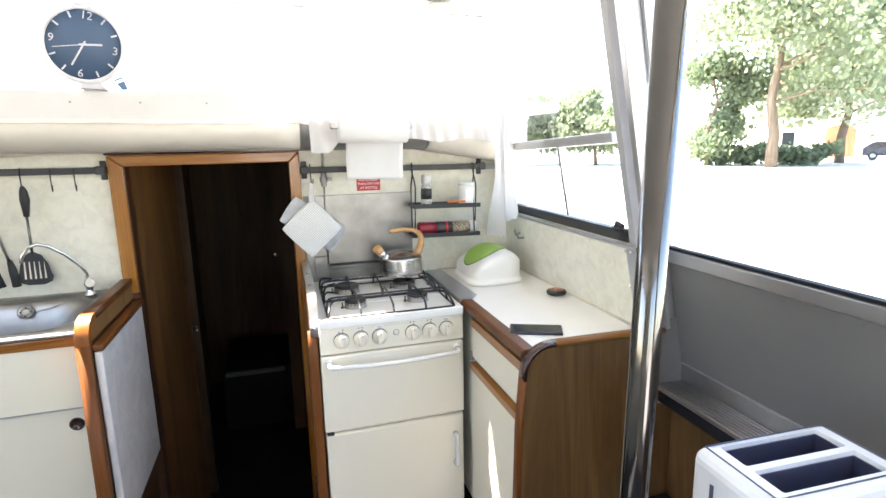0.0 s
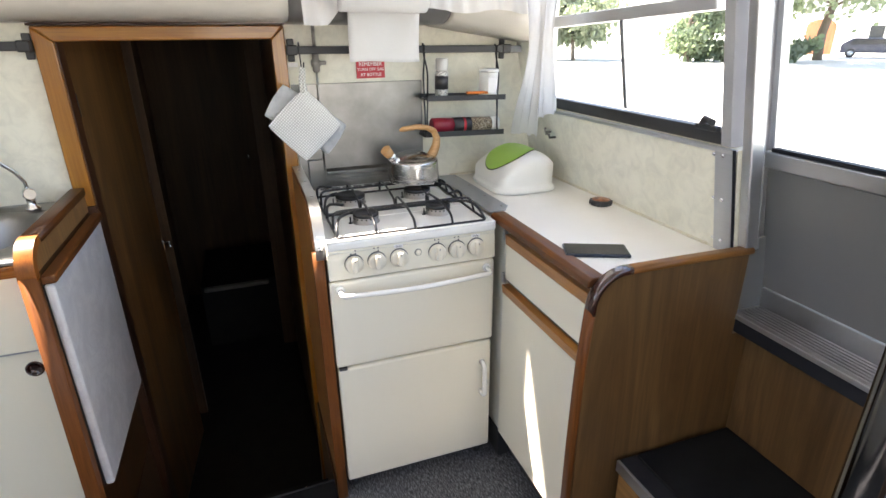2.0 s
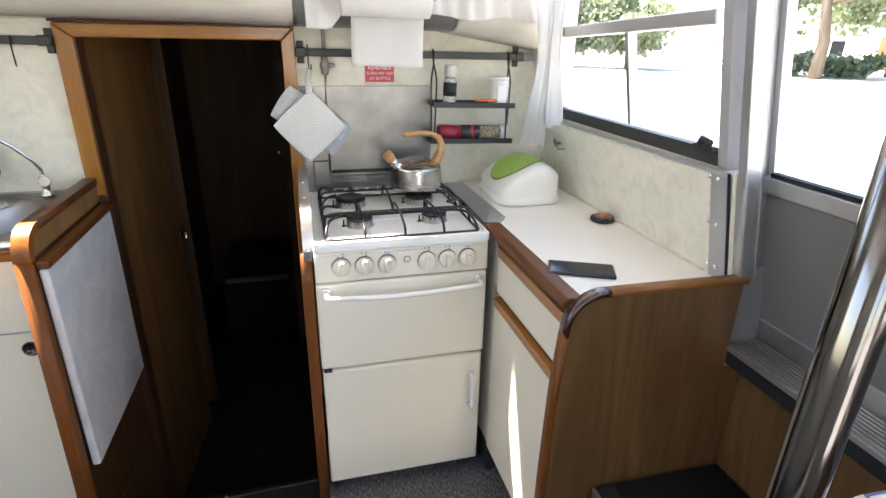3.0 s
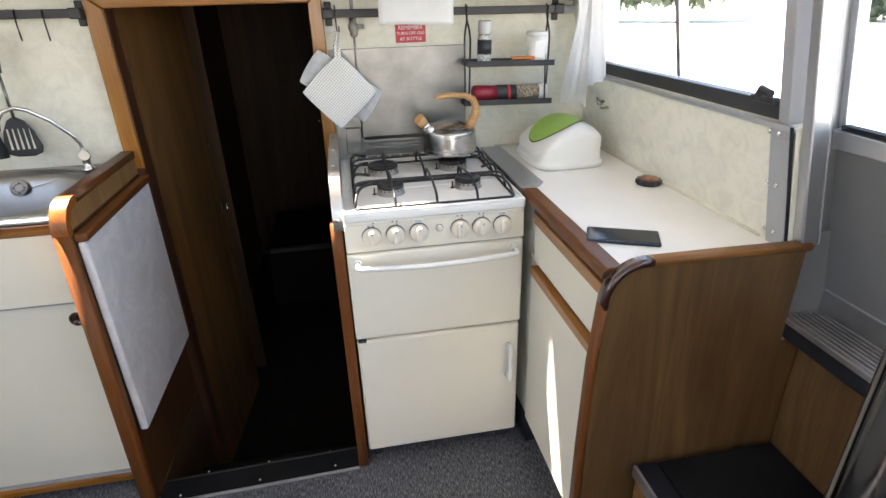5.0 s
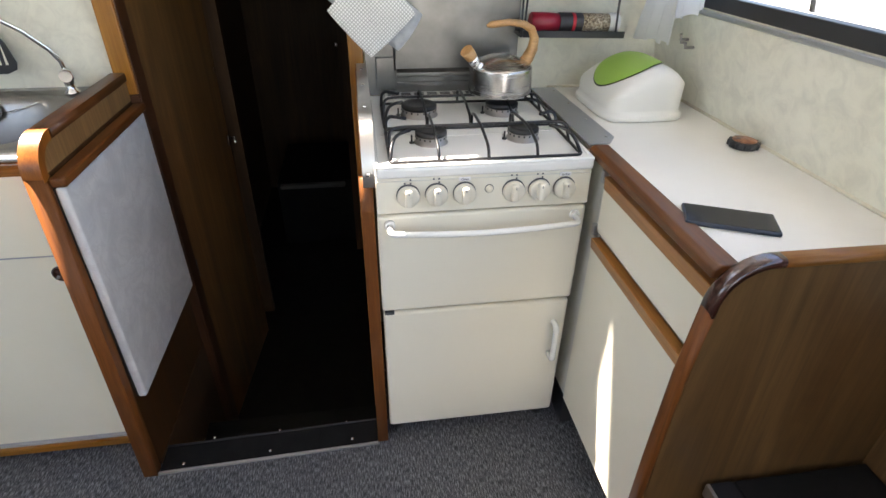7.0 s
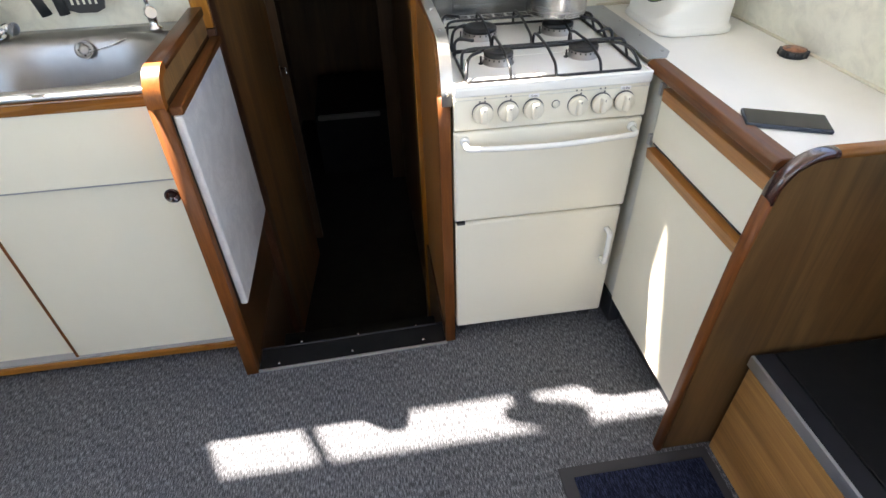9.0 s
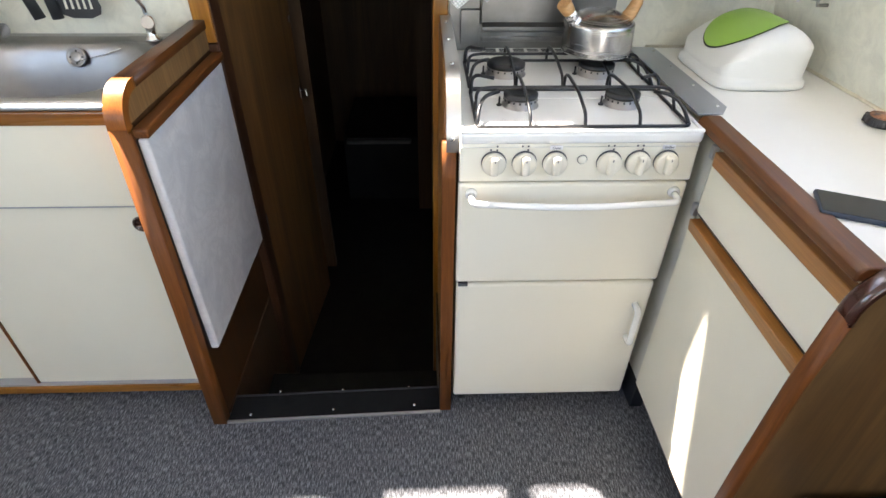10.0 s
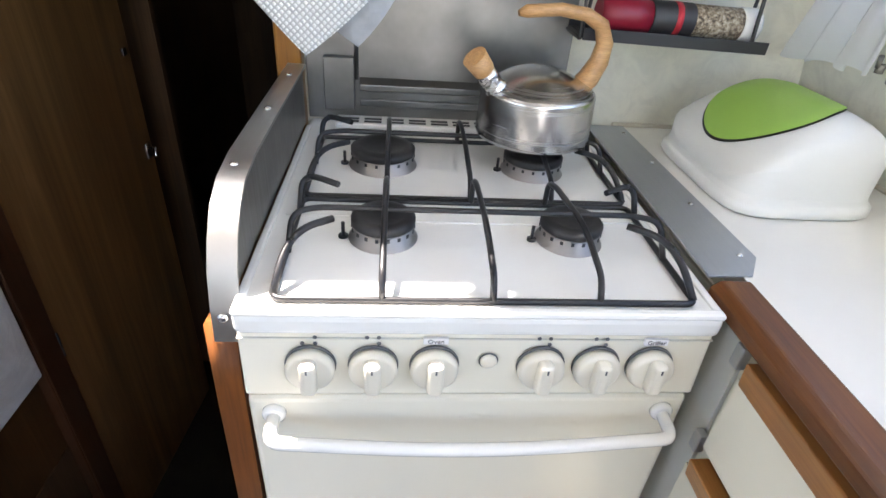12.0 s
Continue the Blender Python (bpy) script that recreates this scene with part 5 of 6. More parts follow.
part("spout", tube([(-1.225, 0.50, 0.95), (-1.232, 0.495, 1.01), (-1.230, 0.48, 1.065), (-1.212, 0.455, 1.105), (-1.183, 0.425, 1.118), (-1.152, 0.395, 1.105), (-1.132, 0.378, 1.075), (-1.126, 0.372, 1.055)], 0.0125, 16), CHROME, tp)
part("lever", tube([(-1.21, 0.49, 0.925), (-1.165, 0.465, 0.945), (-1.145, 0.455, 0.942)], 0.01, 12, radii=[0.010, 0.013, 0.018]), CHROME, tp)
part("lever", tube([(-1.24, 0.49, 0.925), (-1.275, 0.465, 0.94)], 0.01, 12, radii=[0.010, 0.017]), CHROME, tp)
tp2 = thing("filter_tap", (-0.80, 0.50, 0.908), "slim chrome filter tap with long bent spout", "tap")
part("body", lathe([(0.02, 0), (0.02, 0.006), (0.012, 0.012), (0.013, 0.035), (0.018, 0.042), (0.015, 0.06), (0.006, 0.068)], (-0.80, 0.50, 0.905), 18), CHROME, tp2)
part("lever", tube([(-0.80, 0.49, 0.945), (-0.785, 0.46, 0.96)], 0.011, 12, radii=[0.010, 0.015]), CHROME, tp2)
part("spout", tube([(-0.80, 0.50, 0.96), (-0.802, 0.498, 0.99), (-0.815, 0.49, 1.02), (-0.85, 0.465, 1.07), (-0.89, 0.44, 1.108), (-0.915, 0.425, 1.118), (-0.94, 0.41, 1.11), (-0.955, 0.40, 1.085), (-0.958, 0.398, 1.06)], 0.006, 12), CHROME, tp2)
so = thing("soap_bottle", (-1.3, 0.47, 0.9), "clear pump soap bottle beside the tap", "bottle")
part("bottle", lathe([(0.030, 0), (0.032, 0.005), (0.032, 0.075), (0.022, 0.092), (0.013, 0.098), (0.013, 0.108)], (-1.31, 0.46, 0.907), 20), SOAP, so)
part("pump", join(lathe([(0.014, 0), (0.014, 0.014), (0.005, 0.016), (0.005, 0.03), (0.011, 0.032), (0.011, 0.042)], (-1.31, 0.46, 1.008), 16), box(-1.313, -1.307, 0.425, 0.46, 1.041, 1.049, 0.002)), CUPWHITE, so)

nudge(tp, 0.012, 0, 0.014)
nudge(tp2, 0.014, 0, 0.014)
nudge(so, 0.03, 0, 0.014)

# ---- gas sign, pipe and valve ----
sg = thing("gas_sign", (0.254, BULK, 1.295), "red engraved plate reading remember turn off gas", "sign")
plate = part("plate", box(0.204, 0.303, BULK - 0.004, BULK - 0.001, 1.267, 1.324, 0.0008), SIGNRED, sg)
for line, z, s in (("REMEMBER", 1.3125, 0.0168), ("TURN OFF GAS", 1.2955, 0.0134), ("AT BOTTLE", 1.2785, 0.0142)):
    lettering("lettering", line, s, Matrix.Translation((0.2535, BULK - 0.0045, z)) @ FACING, SIGNWHITE, plate)
gpz = thing("gas_pipe", (0.075, BULK, 1.3), "thin gas pipe with brass-steel stop valve", "pipe")
part("pipe", tube([(0.072, BULK - 0.014, 1.46), (0.072, BULK - 0.014, 1.34)], 0.0055, 10), BURNERRING, gpz)
part("pipe", tube([(0.072, BULK - 0.014, 1.31), (0.072, BULK - 0.014, 1.253), (0.071, BULK - 0.012, 1.1), (0.07, BULK - 0.012, 0.96)], 0.0035, 10), STEEL, gpz)
part("valve", join(lathe([(0.009, 0), (0.012, 0.006), (0.012, 0.016), (0.016, 0.022), (0.016, 0.036), (0.011, 0.042), (0.011, 0.056), (0.007, 0.06)], (0.072, BULK - 0.016, 1.288), 12), tube([(0.072, BULK - 0.016, 1.318), (0.098, BULK - 0.024, 1.318)], 0.006, 8), lathe([(0.014, -0.006), (0.016, 0), (0.014, 0.006)], (0.09, BULK - 0.02, 1.318), 12)), BURNERRING, gpz)
nudge(sg, 0.018, 0, -0.012)
nudge(gpz, 0.015, 0, -0.008)
tag = solid("small_label", box(-0.006, 0.03, BULK - 0.003, BULK - 0.001, 1.298, 1.312, 0.0005), CUPWHITE, "small white label plate on the bulkhead", "label")


# ---- oven cloths ----
def hung_cloth(name, centre, half_w, half_h, turn, y, mat, label, thick=0.008, wave=0.006, rib=0.0, corner=0.05):
    t = thing(name, (centre[0], y, centre[1] - half_h), label, "pot holder", "pot holders on a hook")
    bm = bmesh.new()
    n = 36
    rot = Matrix.Rotation(radians(turn), 2)
    front, back = [], []
    for j in range(n + 1):
        fr, bk = [], []
        for i in range(n + 1):
            u, v = -1 + 2 * i / n, -1 + 2 * j / n
            sq = 1 - corner * (u * u * v * v)
            p = rot @ Vector((u * half_w * sq, v * half_h * sq))
            b = wave * math.sin(u * 2.2 + 0.4) * math.cos(v * 1.7) + rib * (math.sin(i * math.pi / 1.0) + math.cos(j * math.pi / 1.0 + i * math.pi / 2))
            edge = thick * (1 - max(abs(u), abs(v)) ** 8)
            fr.append(bm.verts.new((centre[0] + p.x, y - b - edge, centre[1] + p.y)))
            bk.append(bm.verts.new((centre[0] + p.x, y - b + edge * 0.3, centre[1] + p.y)))
        front.append(fr)
        back.append(bk)
    for g, flip in ((front, False), (back, True)):
        for a, b in zip(g, g[1:]):
            for i in range(n):
                q = (a[i], a[i + 1], b[i + 1], b[i])
                f = bm.faces.new(q[::-1] if flip else q)
                f.smooth = True
    bmesh.ops.recalc_face_normals(bm, faces=bm.faces)
    part("cloth", bm, mat, t)
    return t


KNITTED = Mat("waffle knit cotton", (0.74, 0.73, 0.70), 0.95, 0, 0, 0.05)
kb = KNITTED.node("ShaderNodeTexWave", Scale=62.0, Distortion=0.4)
kb.bands_direction = "DIAGONAL"
KNITTED.link(KNITTED.mapped((1, 0.1, -1)), kb.inputs[0])
kb2 = KNITTED.node("ShaderNodeTexWave", Scale=62.0, Distortion=0.4)
kb2.bands_direction = "DIAGONAL"
KNITTED.link(KNITTED.mapped((1, 0.1, 1)), kb2.inputs[0])
kmix = KNITTED.mix(kb.outputs[0], kb2.outputs[0], 1.0, "MULTIPLY")
KNITTED.color(KNITTED.ramp(kmix, (0.02, (0.55, 0.54, 0.52)), (0.3, (0.88, 0.87, 0.84))))
KNITTED = KNITTED.bump(kmix, 0.6, 0.003).m
QUILTED = Mat("quilted grey cotton", (0.55, 0.56, 0.56), 0.9, 0, 0, 0.05)
qb = QUILTED.node("ShaderNodeTexWave", Scale=12.0)
qb.bands_direction = "DIAGONAL"
QUILTED.link(QUILTED.mapped((1, 0.1, -1)), qb.inputs[0])
qb2 = QUILTED.node("ShaderNodeTexWave", Scale=12.0)
qb2.bands_direction = "DIAGONAL"
QUILTED.link(QUILTED.mapped((1, 0.1, 1)), qb2.inputs[0])
QUILTED.color(QUILTED.ramp(QUILTED.noise(40, 3), (0.3, (0.44, 0.45, 0.46)), (0.7, (0.54, 0.55, 0.56))))
QUILTED = QUILTED.bump(QUILTED.mix(qb.outputs[0], qb2.outputs[0], 0.5, "DARKEN"), 0.6, 0.006).m

hc1 = hung_cloth("pot_holder", (0.024, 1.124), 0.086, 0.084, 42, BULK - 0.105, KNITTED, "white waffle-knit pot holder hanging from a hook", 0.006, 0.008)
part("loop", tube([(0.024, BULK - 0.105, 1.225), (0.024, BULK - 0.095, 1.26), (0.032, BULK - 0.08, 1.30), (0.039, BULK - 0.08, 1.295), (0.034, BULK - 0.092, 1.26), (0.034, BULK - 0.105, 1.225)], 0.006, 8), KNITTED, hc1, "white hanging loop")
hung_cloth("pot_holder", (0.032, 1.136), 0.122, 0.060, -36, BULK - 0.080, QUILTED, "grey quilted pot holder behind the white one", 0.006, 0.006, 0.0, 0.04)

# ---- wire spice rack ----
rk = thing("spice_rack", (0.575, BULK, 1.1), "black wire two-tier spice rack hooked on the rail", "rack")
ry0, ry1 = BULK - 0.125, BULK - 0.045
for x in (0.432, 0.704):
    for y in (ry0 + 0.004,):
        part("side_wire", tube(arc([(x, BULK - 0.052, 1.385, 0), (x, BULK - 0.056, 1.34, 0.02), (x - 0.016, y + 0.03, 1.30, 0.03), (x - 0.016, y, 1.085, 0.004), (x - 0.016, ry1, 1.085, 0.004), (x + 0.012, ry1 - 0.004, 1.085, 0.01), (x + 0.014, BULK - 0.05, 1.30, 0.03), (x, BULK - 0.05, 1.345, 0.02), (x, BULK - 0.035, 1.39)], 4), 0.003, 8), IRON, rk)
for z in (1.212, 1.09):
    sh = part("shelf", box(0.418, 0.712, ry0, ry1, z - 0.004, z, 0.001), BLACK, rk, "black perforated metal shelf")
    part("rim", box(0.418, 0.712, ry0 - 0.003, ry0, z - 0.006, z + 0.012, 0.001), BLACK, sh)
    part("rim", box(0.418, 0.712, ry1, ry1 + 0.003, z - 0.006, z + 0.012, 0.001), BLACK, sh)
gy = BULK - 0.085
gr = thing("salt_grinder", (0.49, gy, 1.212), "clear salt grinder with dark label on the shelf", "grinder")
part("jar", lathe([(0.021, 0), (0.0225, 0.003), (0.0225, 0.028), (0.0225, 0.082), (0.018, 0.09)], (0.487, gy, 1.212), 20), SALT, gr)
part("band", lathe([(0.0232, 0.028), (0.0232, 0.072)], (0.487, gy, 1.212), 20), BLACK, gr, "black paper label")
part("cap", lathe([(0.019, 0.09), (0.021, 0.093), (0.021, 0.125), (0.018, 0.129), (0.001, 0.13)], (0.487, gy, 1.212), 20), SOAP, gr, "clear grinder cap")
pot = thing("spice_pot", (0.65, gy, 1.212), "white plastic spice pot on the shelf", "pot")
part("pot", lathe([(0.030, 0), (0.032, 0.003), (0.034, 0.088)], (0.652, gy, 1.212), 26), CUPWHITE, pot)
part("lid", lathe([(0.0355, 0.086), (0.0355, 0.096), (0.033, 0.098), (0.001, 0.098)], (0.652, gy, 1.212), 26), CUPWHITE, pot)
part("paper_label", moved(box(-0.016, 0.016, -0.0355, -0.0325, 0.02, 0.07, 0.001), Matrix.Translation((0.652, gy, 1.212))), SIGNWHITE, pot)
tl_ = solid("orange_tool", box(0.545, 0.625, gy - 0.03, gy - 0.015, 1.2125, 1.221, 0.002), ORANGEPLASTIC, "small orange plastic tool on the shelf", "tool")
pg = thing("pepper_grinder", (0.575, gy, 1.115), "red-capped pepper grinder lying on the shelf", "grinder")
lie = Matrix.Translation((0.448, gy, 1.1175)) @ pose(0, 0, 0, 0, 90, 0)
part("cap", moved(lathe([(0.022, 0), (0.026, 0.003), (0.0265, 0.03), (0.0255, 0.05), (0.024, 0.08)], seg=24), lie), REDPLASTIC, pg, "red plastic cap")
part("label", moved(lathe([(0.0255, 0.08), (0.026, 0.082), (0.026, 0.145), (0.0255, 0.147)], seg=24), lie), BLACK, pg, "dark printed label")
part("badge", moved(lathe([(0.0263, 0.116), (0.0263, 0.126)], seg=24), lie), SIGNRED, pg)
part("jar", moved(lathe([(0.0252, 0.147), (0.0252, 0.225)], seg=24), lie), PEPPER, pg, "clear jar of mixed peppercorns")
part("end", moved(lathe([(0.0255, 0.225), (0.027, 0.228), (0.027, 0.25), (0.024, 0.256), (0.001, 0.256)], seg=24), lie), CUPWHITE, pg, "cream end cap")

CANT = Matrix.Translation((0.012, 0, -0.028)) @ Matrix(((1, 0, 0, 0), (0, 1, 0, 0), (-0.045, 0, 1, 0.045 * 0.58), (0, 0, 0, 1)))
for ob in (rk, gr, pot, tl_, pg):
    ob.matrix_basis = CANT @ ob.matrix_basis
nudge(pot, 0.012, 0, 0)

# ---- kitchen paper ----
kp = thing("kitchen_roll", (0.25, 0.3, 1.5), "white kitchen paper roll with a hanging sheet", "paper roll")
lie2 = Matrix.Translation((0.125, 0.235, 1.515)) @ pose(0, 0, 0, 0, 90, 0)
part("roll", moved(lathe([(0.018, 0), (0.052, 0.0), (0.053, 0.003), (0.053, 0.242), (0.052, 0.245), (0.018, 0.245)], seg=36), lie2), PAPER, kp)
bm = bmesh.new()
rows = []
for j in range(15):
    v = j / 14
    rows.append([bm.verts.new((0.154 + 0.210 * i / 12, 0.262 + 0.02 * math.sin(v * 2.4) + 0.003 * math.sin(i * 0.9 + v * 2), 1.50 - 0.170 * v + 0.002 * math.sin(i * 0.5))) for i in range(13)])
for a, b in zip(rows, rows[1:]):
    for i in range(12):
        f = bm.faces.new((a[i], a[i + 1], b[i + 1], b[i]))
        f.smooth = True
sheet = part("sheet", bm, PAPER, kp, "loose hanging sheet")
sheet.modifiers.new("thick", "SOLIDIFY").thickness = 0.0006
part("rod", tube([(0.10, 0.235, 1.515), (0.39, 0.235, 1.515)], 0.006, 10), CHROME, kp)
part("bracket", tube([(0.10, 0.235, 1.515), (0.098, 0.30, 1.57)], 0.004, 8), CHROME, kp)
part("bracket", tube([(0.39, 0.235, 1.515), (0.392, 0.30, 1.57)], 0.004, 8), CHROME, kp)

canted(kp)

# ---- curtains ----
def pleated(path_top, path_bottom, n, folds, depth, rows=18, pinch=None):
    """A gathered curtain sheet between a top line and a hem."""
    bm = bmesh.new()
    grid = []
    for j in range(rows + 1):
        v = j / rows
        row = []
        for i in range(n + 1):
            u = i / n
            a, b = Vector(path_top(u)), Vector(path_bottom(u))
            p = a.lerp(b, v)
            k = depth * (0.5 + 0.5 * v)
            w = math.sin(u * folds * 2 * math.pi + 0.8 * math.sin(u * 11)) + 0.35 * math.sin(u * folds * 5.1 + v * 2)
            p += Vector((0.3, -1.0, 0)) * (k * w)
            if pinch:
                p = pinch(p, u, v)
            row.append(bm.verts.new(p))
        grid.append(row)
    for a, b in zip(grid, grid[1:]):
        for i in range(n):
            f = bm.faces.new((a[i], a[i + 1], b[i + 1], b[i]))
            f.smooth = True
    return bm


def hem(u):
    x = -0.10 + u * 0.91
    z = 1.53 if u < 0.14 else (1.435 if u < 0.22 else (1.435 + 1.1 * (u - 0.22) if u < 0.30 else (1.523 if u < 0.48 else 1.472)))
    return (x, 0.266, z + 0.006 * math.sin(u * 26))


fc = thing("front_curtain", (0.4, 0.27, 1.5), "white gathered voile curtain across the windscreen", "curtain", "white voile curtains")
part("cloth", pleated(lambda u: (-0.10 + u * 0.84, 0.256, 1.908), hem, 180, 17, 0.006), CURTAIN, fc)
part("rail", tube([(-1.0, 0.25, 1.914), (0.76, 0.25, 1.914)], 0.006, 8), CHROME, fc, "slim metal curtain rail")
for i in range(17):
    x = -0.11 + i * 0.052
    part("ring", tube([(x, 0.25 + 0.009 * math.cos(a), 1.914 + 0.009 * math.sin(a)) for a in [k * math.pi / 5 for k in range(10)]], 0.0015, 6, True), CUPWHITE, fc)

canted(fc)


def gather(p, u, v):
    # drawn together towards the corner lower down, then flared at the hem
    k = math.exp(-((v - 0.64) / 0.24) ** 2) * 0.5
    cy, cx = 0.0235 + 0.3215 * v, 0.647 + 0.1505 * v
    p.y += (cy + 0.02 * k - p.y) * k
    p.x += (cx + 0.03 * k - p.x) * k
    return p


def side_hem(u):
    # two layers: the longer one towards the corner
    z = 1.052 + 0.02 * u if u < 0.6 else 1.12 + 0.09 * (u - 0.6)
    return (0.76 + 0.04 * u, 0.455 - 0.275 * u, z + 0.004 * math.sin(u * 40))


sc = thing("side_curtain", (0.82, 0.35, 1.1), "white voile curtain gathered beside the window", "curtain", "white voile curtains")
bm = pleated(lambda u: (0.641 + 0.012 * u, 0.146 - 0.245 * u, 1.878), side_hem, 110, 6, 0.014, 30, gather)
part("cloth", bm, CURTAIN, sc)
part("rail", tube([(0.655, 0.13, 1.884), (0.66, -0.42, 1.884)], 0.005, 8), CHROME, sc)
solid("curtain_hook", join(lathe([(0.006, 0), (0.006, 0.012)], (0.866, 0.36, 1.05), 8), tube([(0.885, 0.36, 1.06), (0.86, 0.36, 1.06), (0.855, 0.355, 1.075)], 0.004, 8)), BURNERRING, "small metal tie-back hook on the wall", "hook")
solid("curtain_hook", tube([(0.885, 0.33, 1.045), (0.86, 0.33, 1.045), (0.856, 0.328, 1.058)], 0.004, 8), BURNERRING, "small metal tie-back hook on the wall", "hook")

# ---- clock on the sill ----
cx, cz, cyk, cr = -0.633, 1.757, 0.274, 0.116
ckm = Matrix.Translation((cx, cyk, cz)) @ pose(0, 0, 0, 0, 12, 0)
cl = thing("clock", (cx, cyk, 1.626), "round dark blue clock with pale rim on the sill", "clock")
part("case", moved(lathe([(cr - 0.006, -0.018), (cr, -0.015), (cr + 0.002, 0.0), (cr - 0.002, 0.008), (cr - 0.012, 0.008), (cr - 0.013, 0.0), (0.002, 0.0)], seg=56), ckm @ pose(0, 0, 0, 90)), CLOCKRIM, cl, "pale round case")
dial = part("dial", moved(lathe([(cr - 0.013, 0.0), (cr - 0.013, 0.002), (0.001, 0.0021)], seg=56), ckm @ pose(0, 0, 0, 90)), CLOCKFACE, cl, "dark blue dial")
for hour in range(12):
    a = radians(hour * 30)
    if hour % 3 == 0:
        lettering("numeral", {0: "12", 3: "3", 6: "6", 9: "9"}[hour], 0.034, ckm @ Matrix.Translation((0.087 * math.sin(a), -0.003, 0.087 * math.cos(a))) @ FACING, CLOCKRIM, dial)
    else:
        part("hour_mark", moved(box(-0.0025, 0.0025, -0.004, -0.002, 0.082, 0.100, 0.0004, 1), ckm @ pose(0, 0, 0, 0, math.degrees(a), 0)), CLOCKRIM, dial)
for ang, ln, w in ((78, 0.052, 0.003), (200, 0.072, 0.0025), (252, 0.085, 0.0012)):
    part("clock_hand", moved(box(-w, w, -0.006, -0.0045, -0.012, ln, 0.0004, 1), ckm @ pose(0, 0, 0, 0, ang, 0)), CLOCKRIM, dial)
part("top_bracket", box(cx - 0.045, cx + 0.045, 0.262, 0.272, 1.872, 1.906, 0.004), CLOCKRIM, cl, "pale bracket to the head rail")
part("stand", prism([(cx - 0.03, 1.626), (cx + 0.045, 1.626), (cx + 0.03, 1.66), (cx - 0.012, 1.66)], "y", cyk, 0.322, 0.003), CLOCKRIM, cl)
for x in (cx - 0.055, cx + 0.095):
    canted(solid("sill_clip", box(x - 0.012, x + 0.012, 0.32, 0.338, 1.626, 1.636, 0.003), GREYMETAL, "small grey clip on the windscreen sill", "clip"))
fg = thing("paper_flag", (cx + 0.075, 0.28, 1.63), "small folded blue and white card on the sill", "card")
part("card", prism([(cx + 0.058, 1.661), (cx + 0.085, 1.673), (cx + 0.097, 1.632), (cx + 0.08, 1.628)], "y", 0.322, 0.325, 0.0005), CLOCKFACE, fg)
part("cross", prism([(cx + 0.063, 1.656), (cx + 0.086, 1.665), (cx + 0.088, 1.657), (cx + 0.068, 1.649)], "y", 0.3205, 0.322, 0), CLOCKRIM, fg)
scr = thing("sill_screws", (-0.5, 0.25, 1.6), "row of small screws along the windscreen sill", "screws")
screws(scr, [(x, 0.3035, 1.59) for x in (-1.7, -1.5, -1.3, -1.1, -0.9, -0.7, -0.5, -0.3, -0.1)], "y", BURNERRING, 0.004)
for ob in (cl, fg, scr):
    canted(ob)

# ---- ceiling lamp ----
lp = thing("ceiling_lamp", (0.46, 0.085, CEIL), "small round chrome ceiling lamp, unlit", "lamp")
part("base", lathe([(0.03, -0.02), (0.062, -0.018), (0.07, -0.008), (0.072, 0.0)], (0.46, 0.085, CEIL), 28), CHROME, lp)
part("shade", lathe([(0.001, -0.045), (0.03, -0.042), (0.046, -0.032), (0.05, -0.02)], (0.46, 0.085, CEIL), 28), HEADLINING, lp, "white bowl")

# ---- toaster on the dinette ----
tb = thing("dinette_table", (0.8, -1.6, 0), "brown wood side table beneath the toaster", "table")
part("tabletop", box(0.515, 0.92, -2.0, -1.06, 0.731, 0.756, 0.004), TEAK_Y, tb)
part("rim", box(0.50, 0.514, -2.0, -1.06, 0.722, 0.762, 0.004), ORANGE_Y, tb, "orange wood rim")
part("leg", box(0.72, 0.76, -1.5, -1.3, 0.386, 0.731, 0.003), TEAK, tb)
to = thing("toaster", (0.76, -1.14, 0.705), "white two-slot toaster with blue-grey slot rim", "toaster")
tm = Matrix.Translation((0.672, -1.146, 0.757)) @ pose(0, 0, 0, 0, 0, -2)
part("shell", moved(cut(box(-0.138, 0.138, -0.083, 0.083, 0.008, 0.19, 0.022, 4), join(box(-0.099, 0.099, -0.0615, -0.0065, 0.134, 0.25, 0.004), box(-0.099, 0.099, 0.0065, 0.0615, 0.134, 0.25, 0.004))), tm), TOASTER, to)
for y in (-0.034, 0.034):
    part("slot_lining", moved(join(box(-0.098, 0.098, y - 0.027, y + 0.027, 0.135, 0.137, 0), box(-0.098, -0.0955, y - 0.027, y + 0.027, 0.137, 0.182, 0), box(0.0955, 0.098, y - 0.027, y + 0.027, 0.137, 0.182, 0), box(-0.0955, 0.0955, y - 0.027, y - 0.0245, 0.137, 0.182, 0), box(-0.0955, 0.0955, y + 0.0245, y + 0.027, 0.137, 0.182, 0)), tm), TOASTGREY, to, "dark navy slot lining")
part("groove", moved(join(box(-0.118, 0.118, -0.0715, -0.069, 0.1895, 0.1905, 0), box(-0.118, 0.118, 0.069, 0.0715, 0.1895, 0.1905, 0), box(-0.1205, -0.118, -0.0715, 0.0715, 0.1895, 0.1905, 0), box(0.118, 0.1205, -0.0715, 0.0715, 0.1895, 0.1905, 0)), tm), TOASTGREY, to, "thin dark groove")
for y in (-0.03, 0.03):
    part("lever_slot", moved(box(-0.139, -0.137, y - 0.004, y + 0.004, 0.07, 0.15, 0.0005, 1), tm), TOASTGREY, to)
part("lever", moved(box(-0.152, -0.138, -0.02, 0.02, 0.10, 0.12, 0.004), tm), TOASTGREY, to)
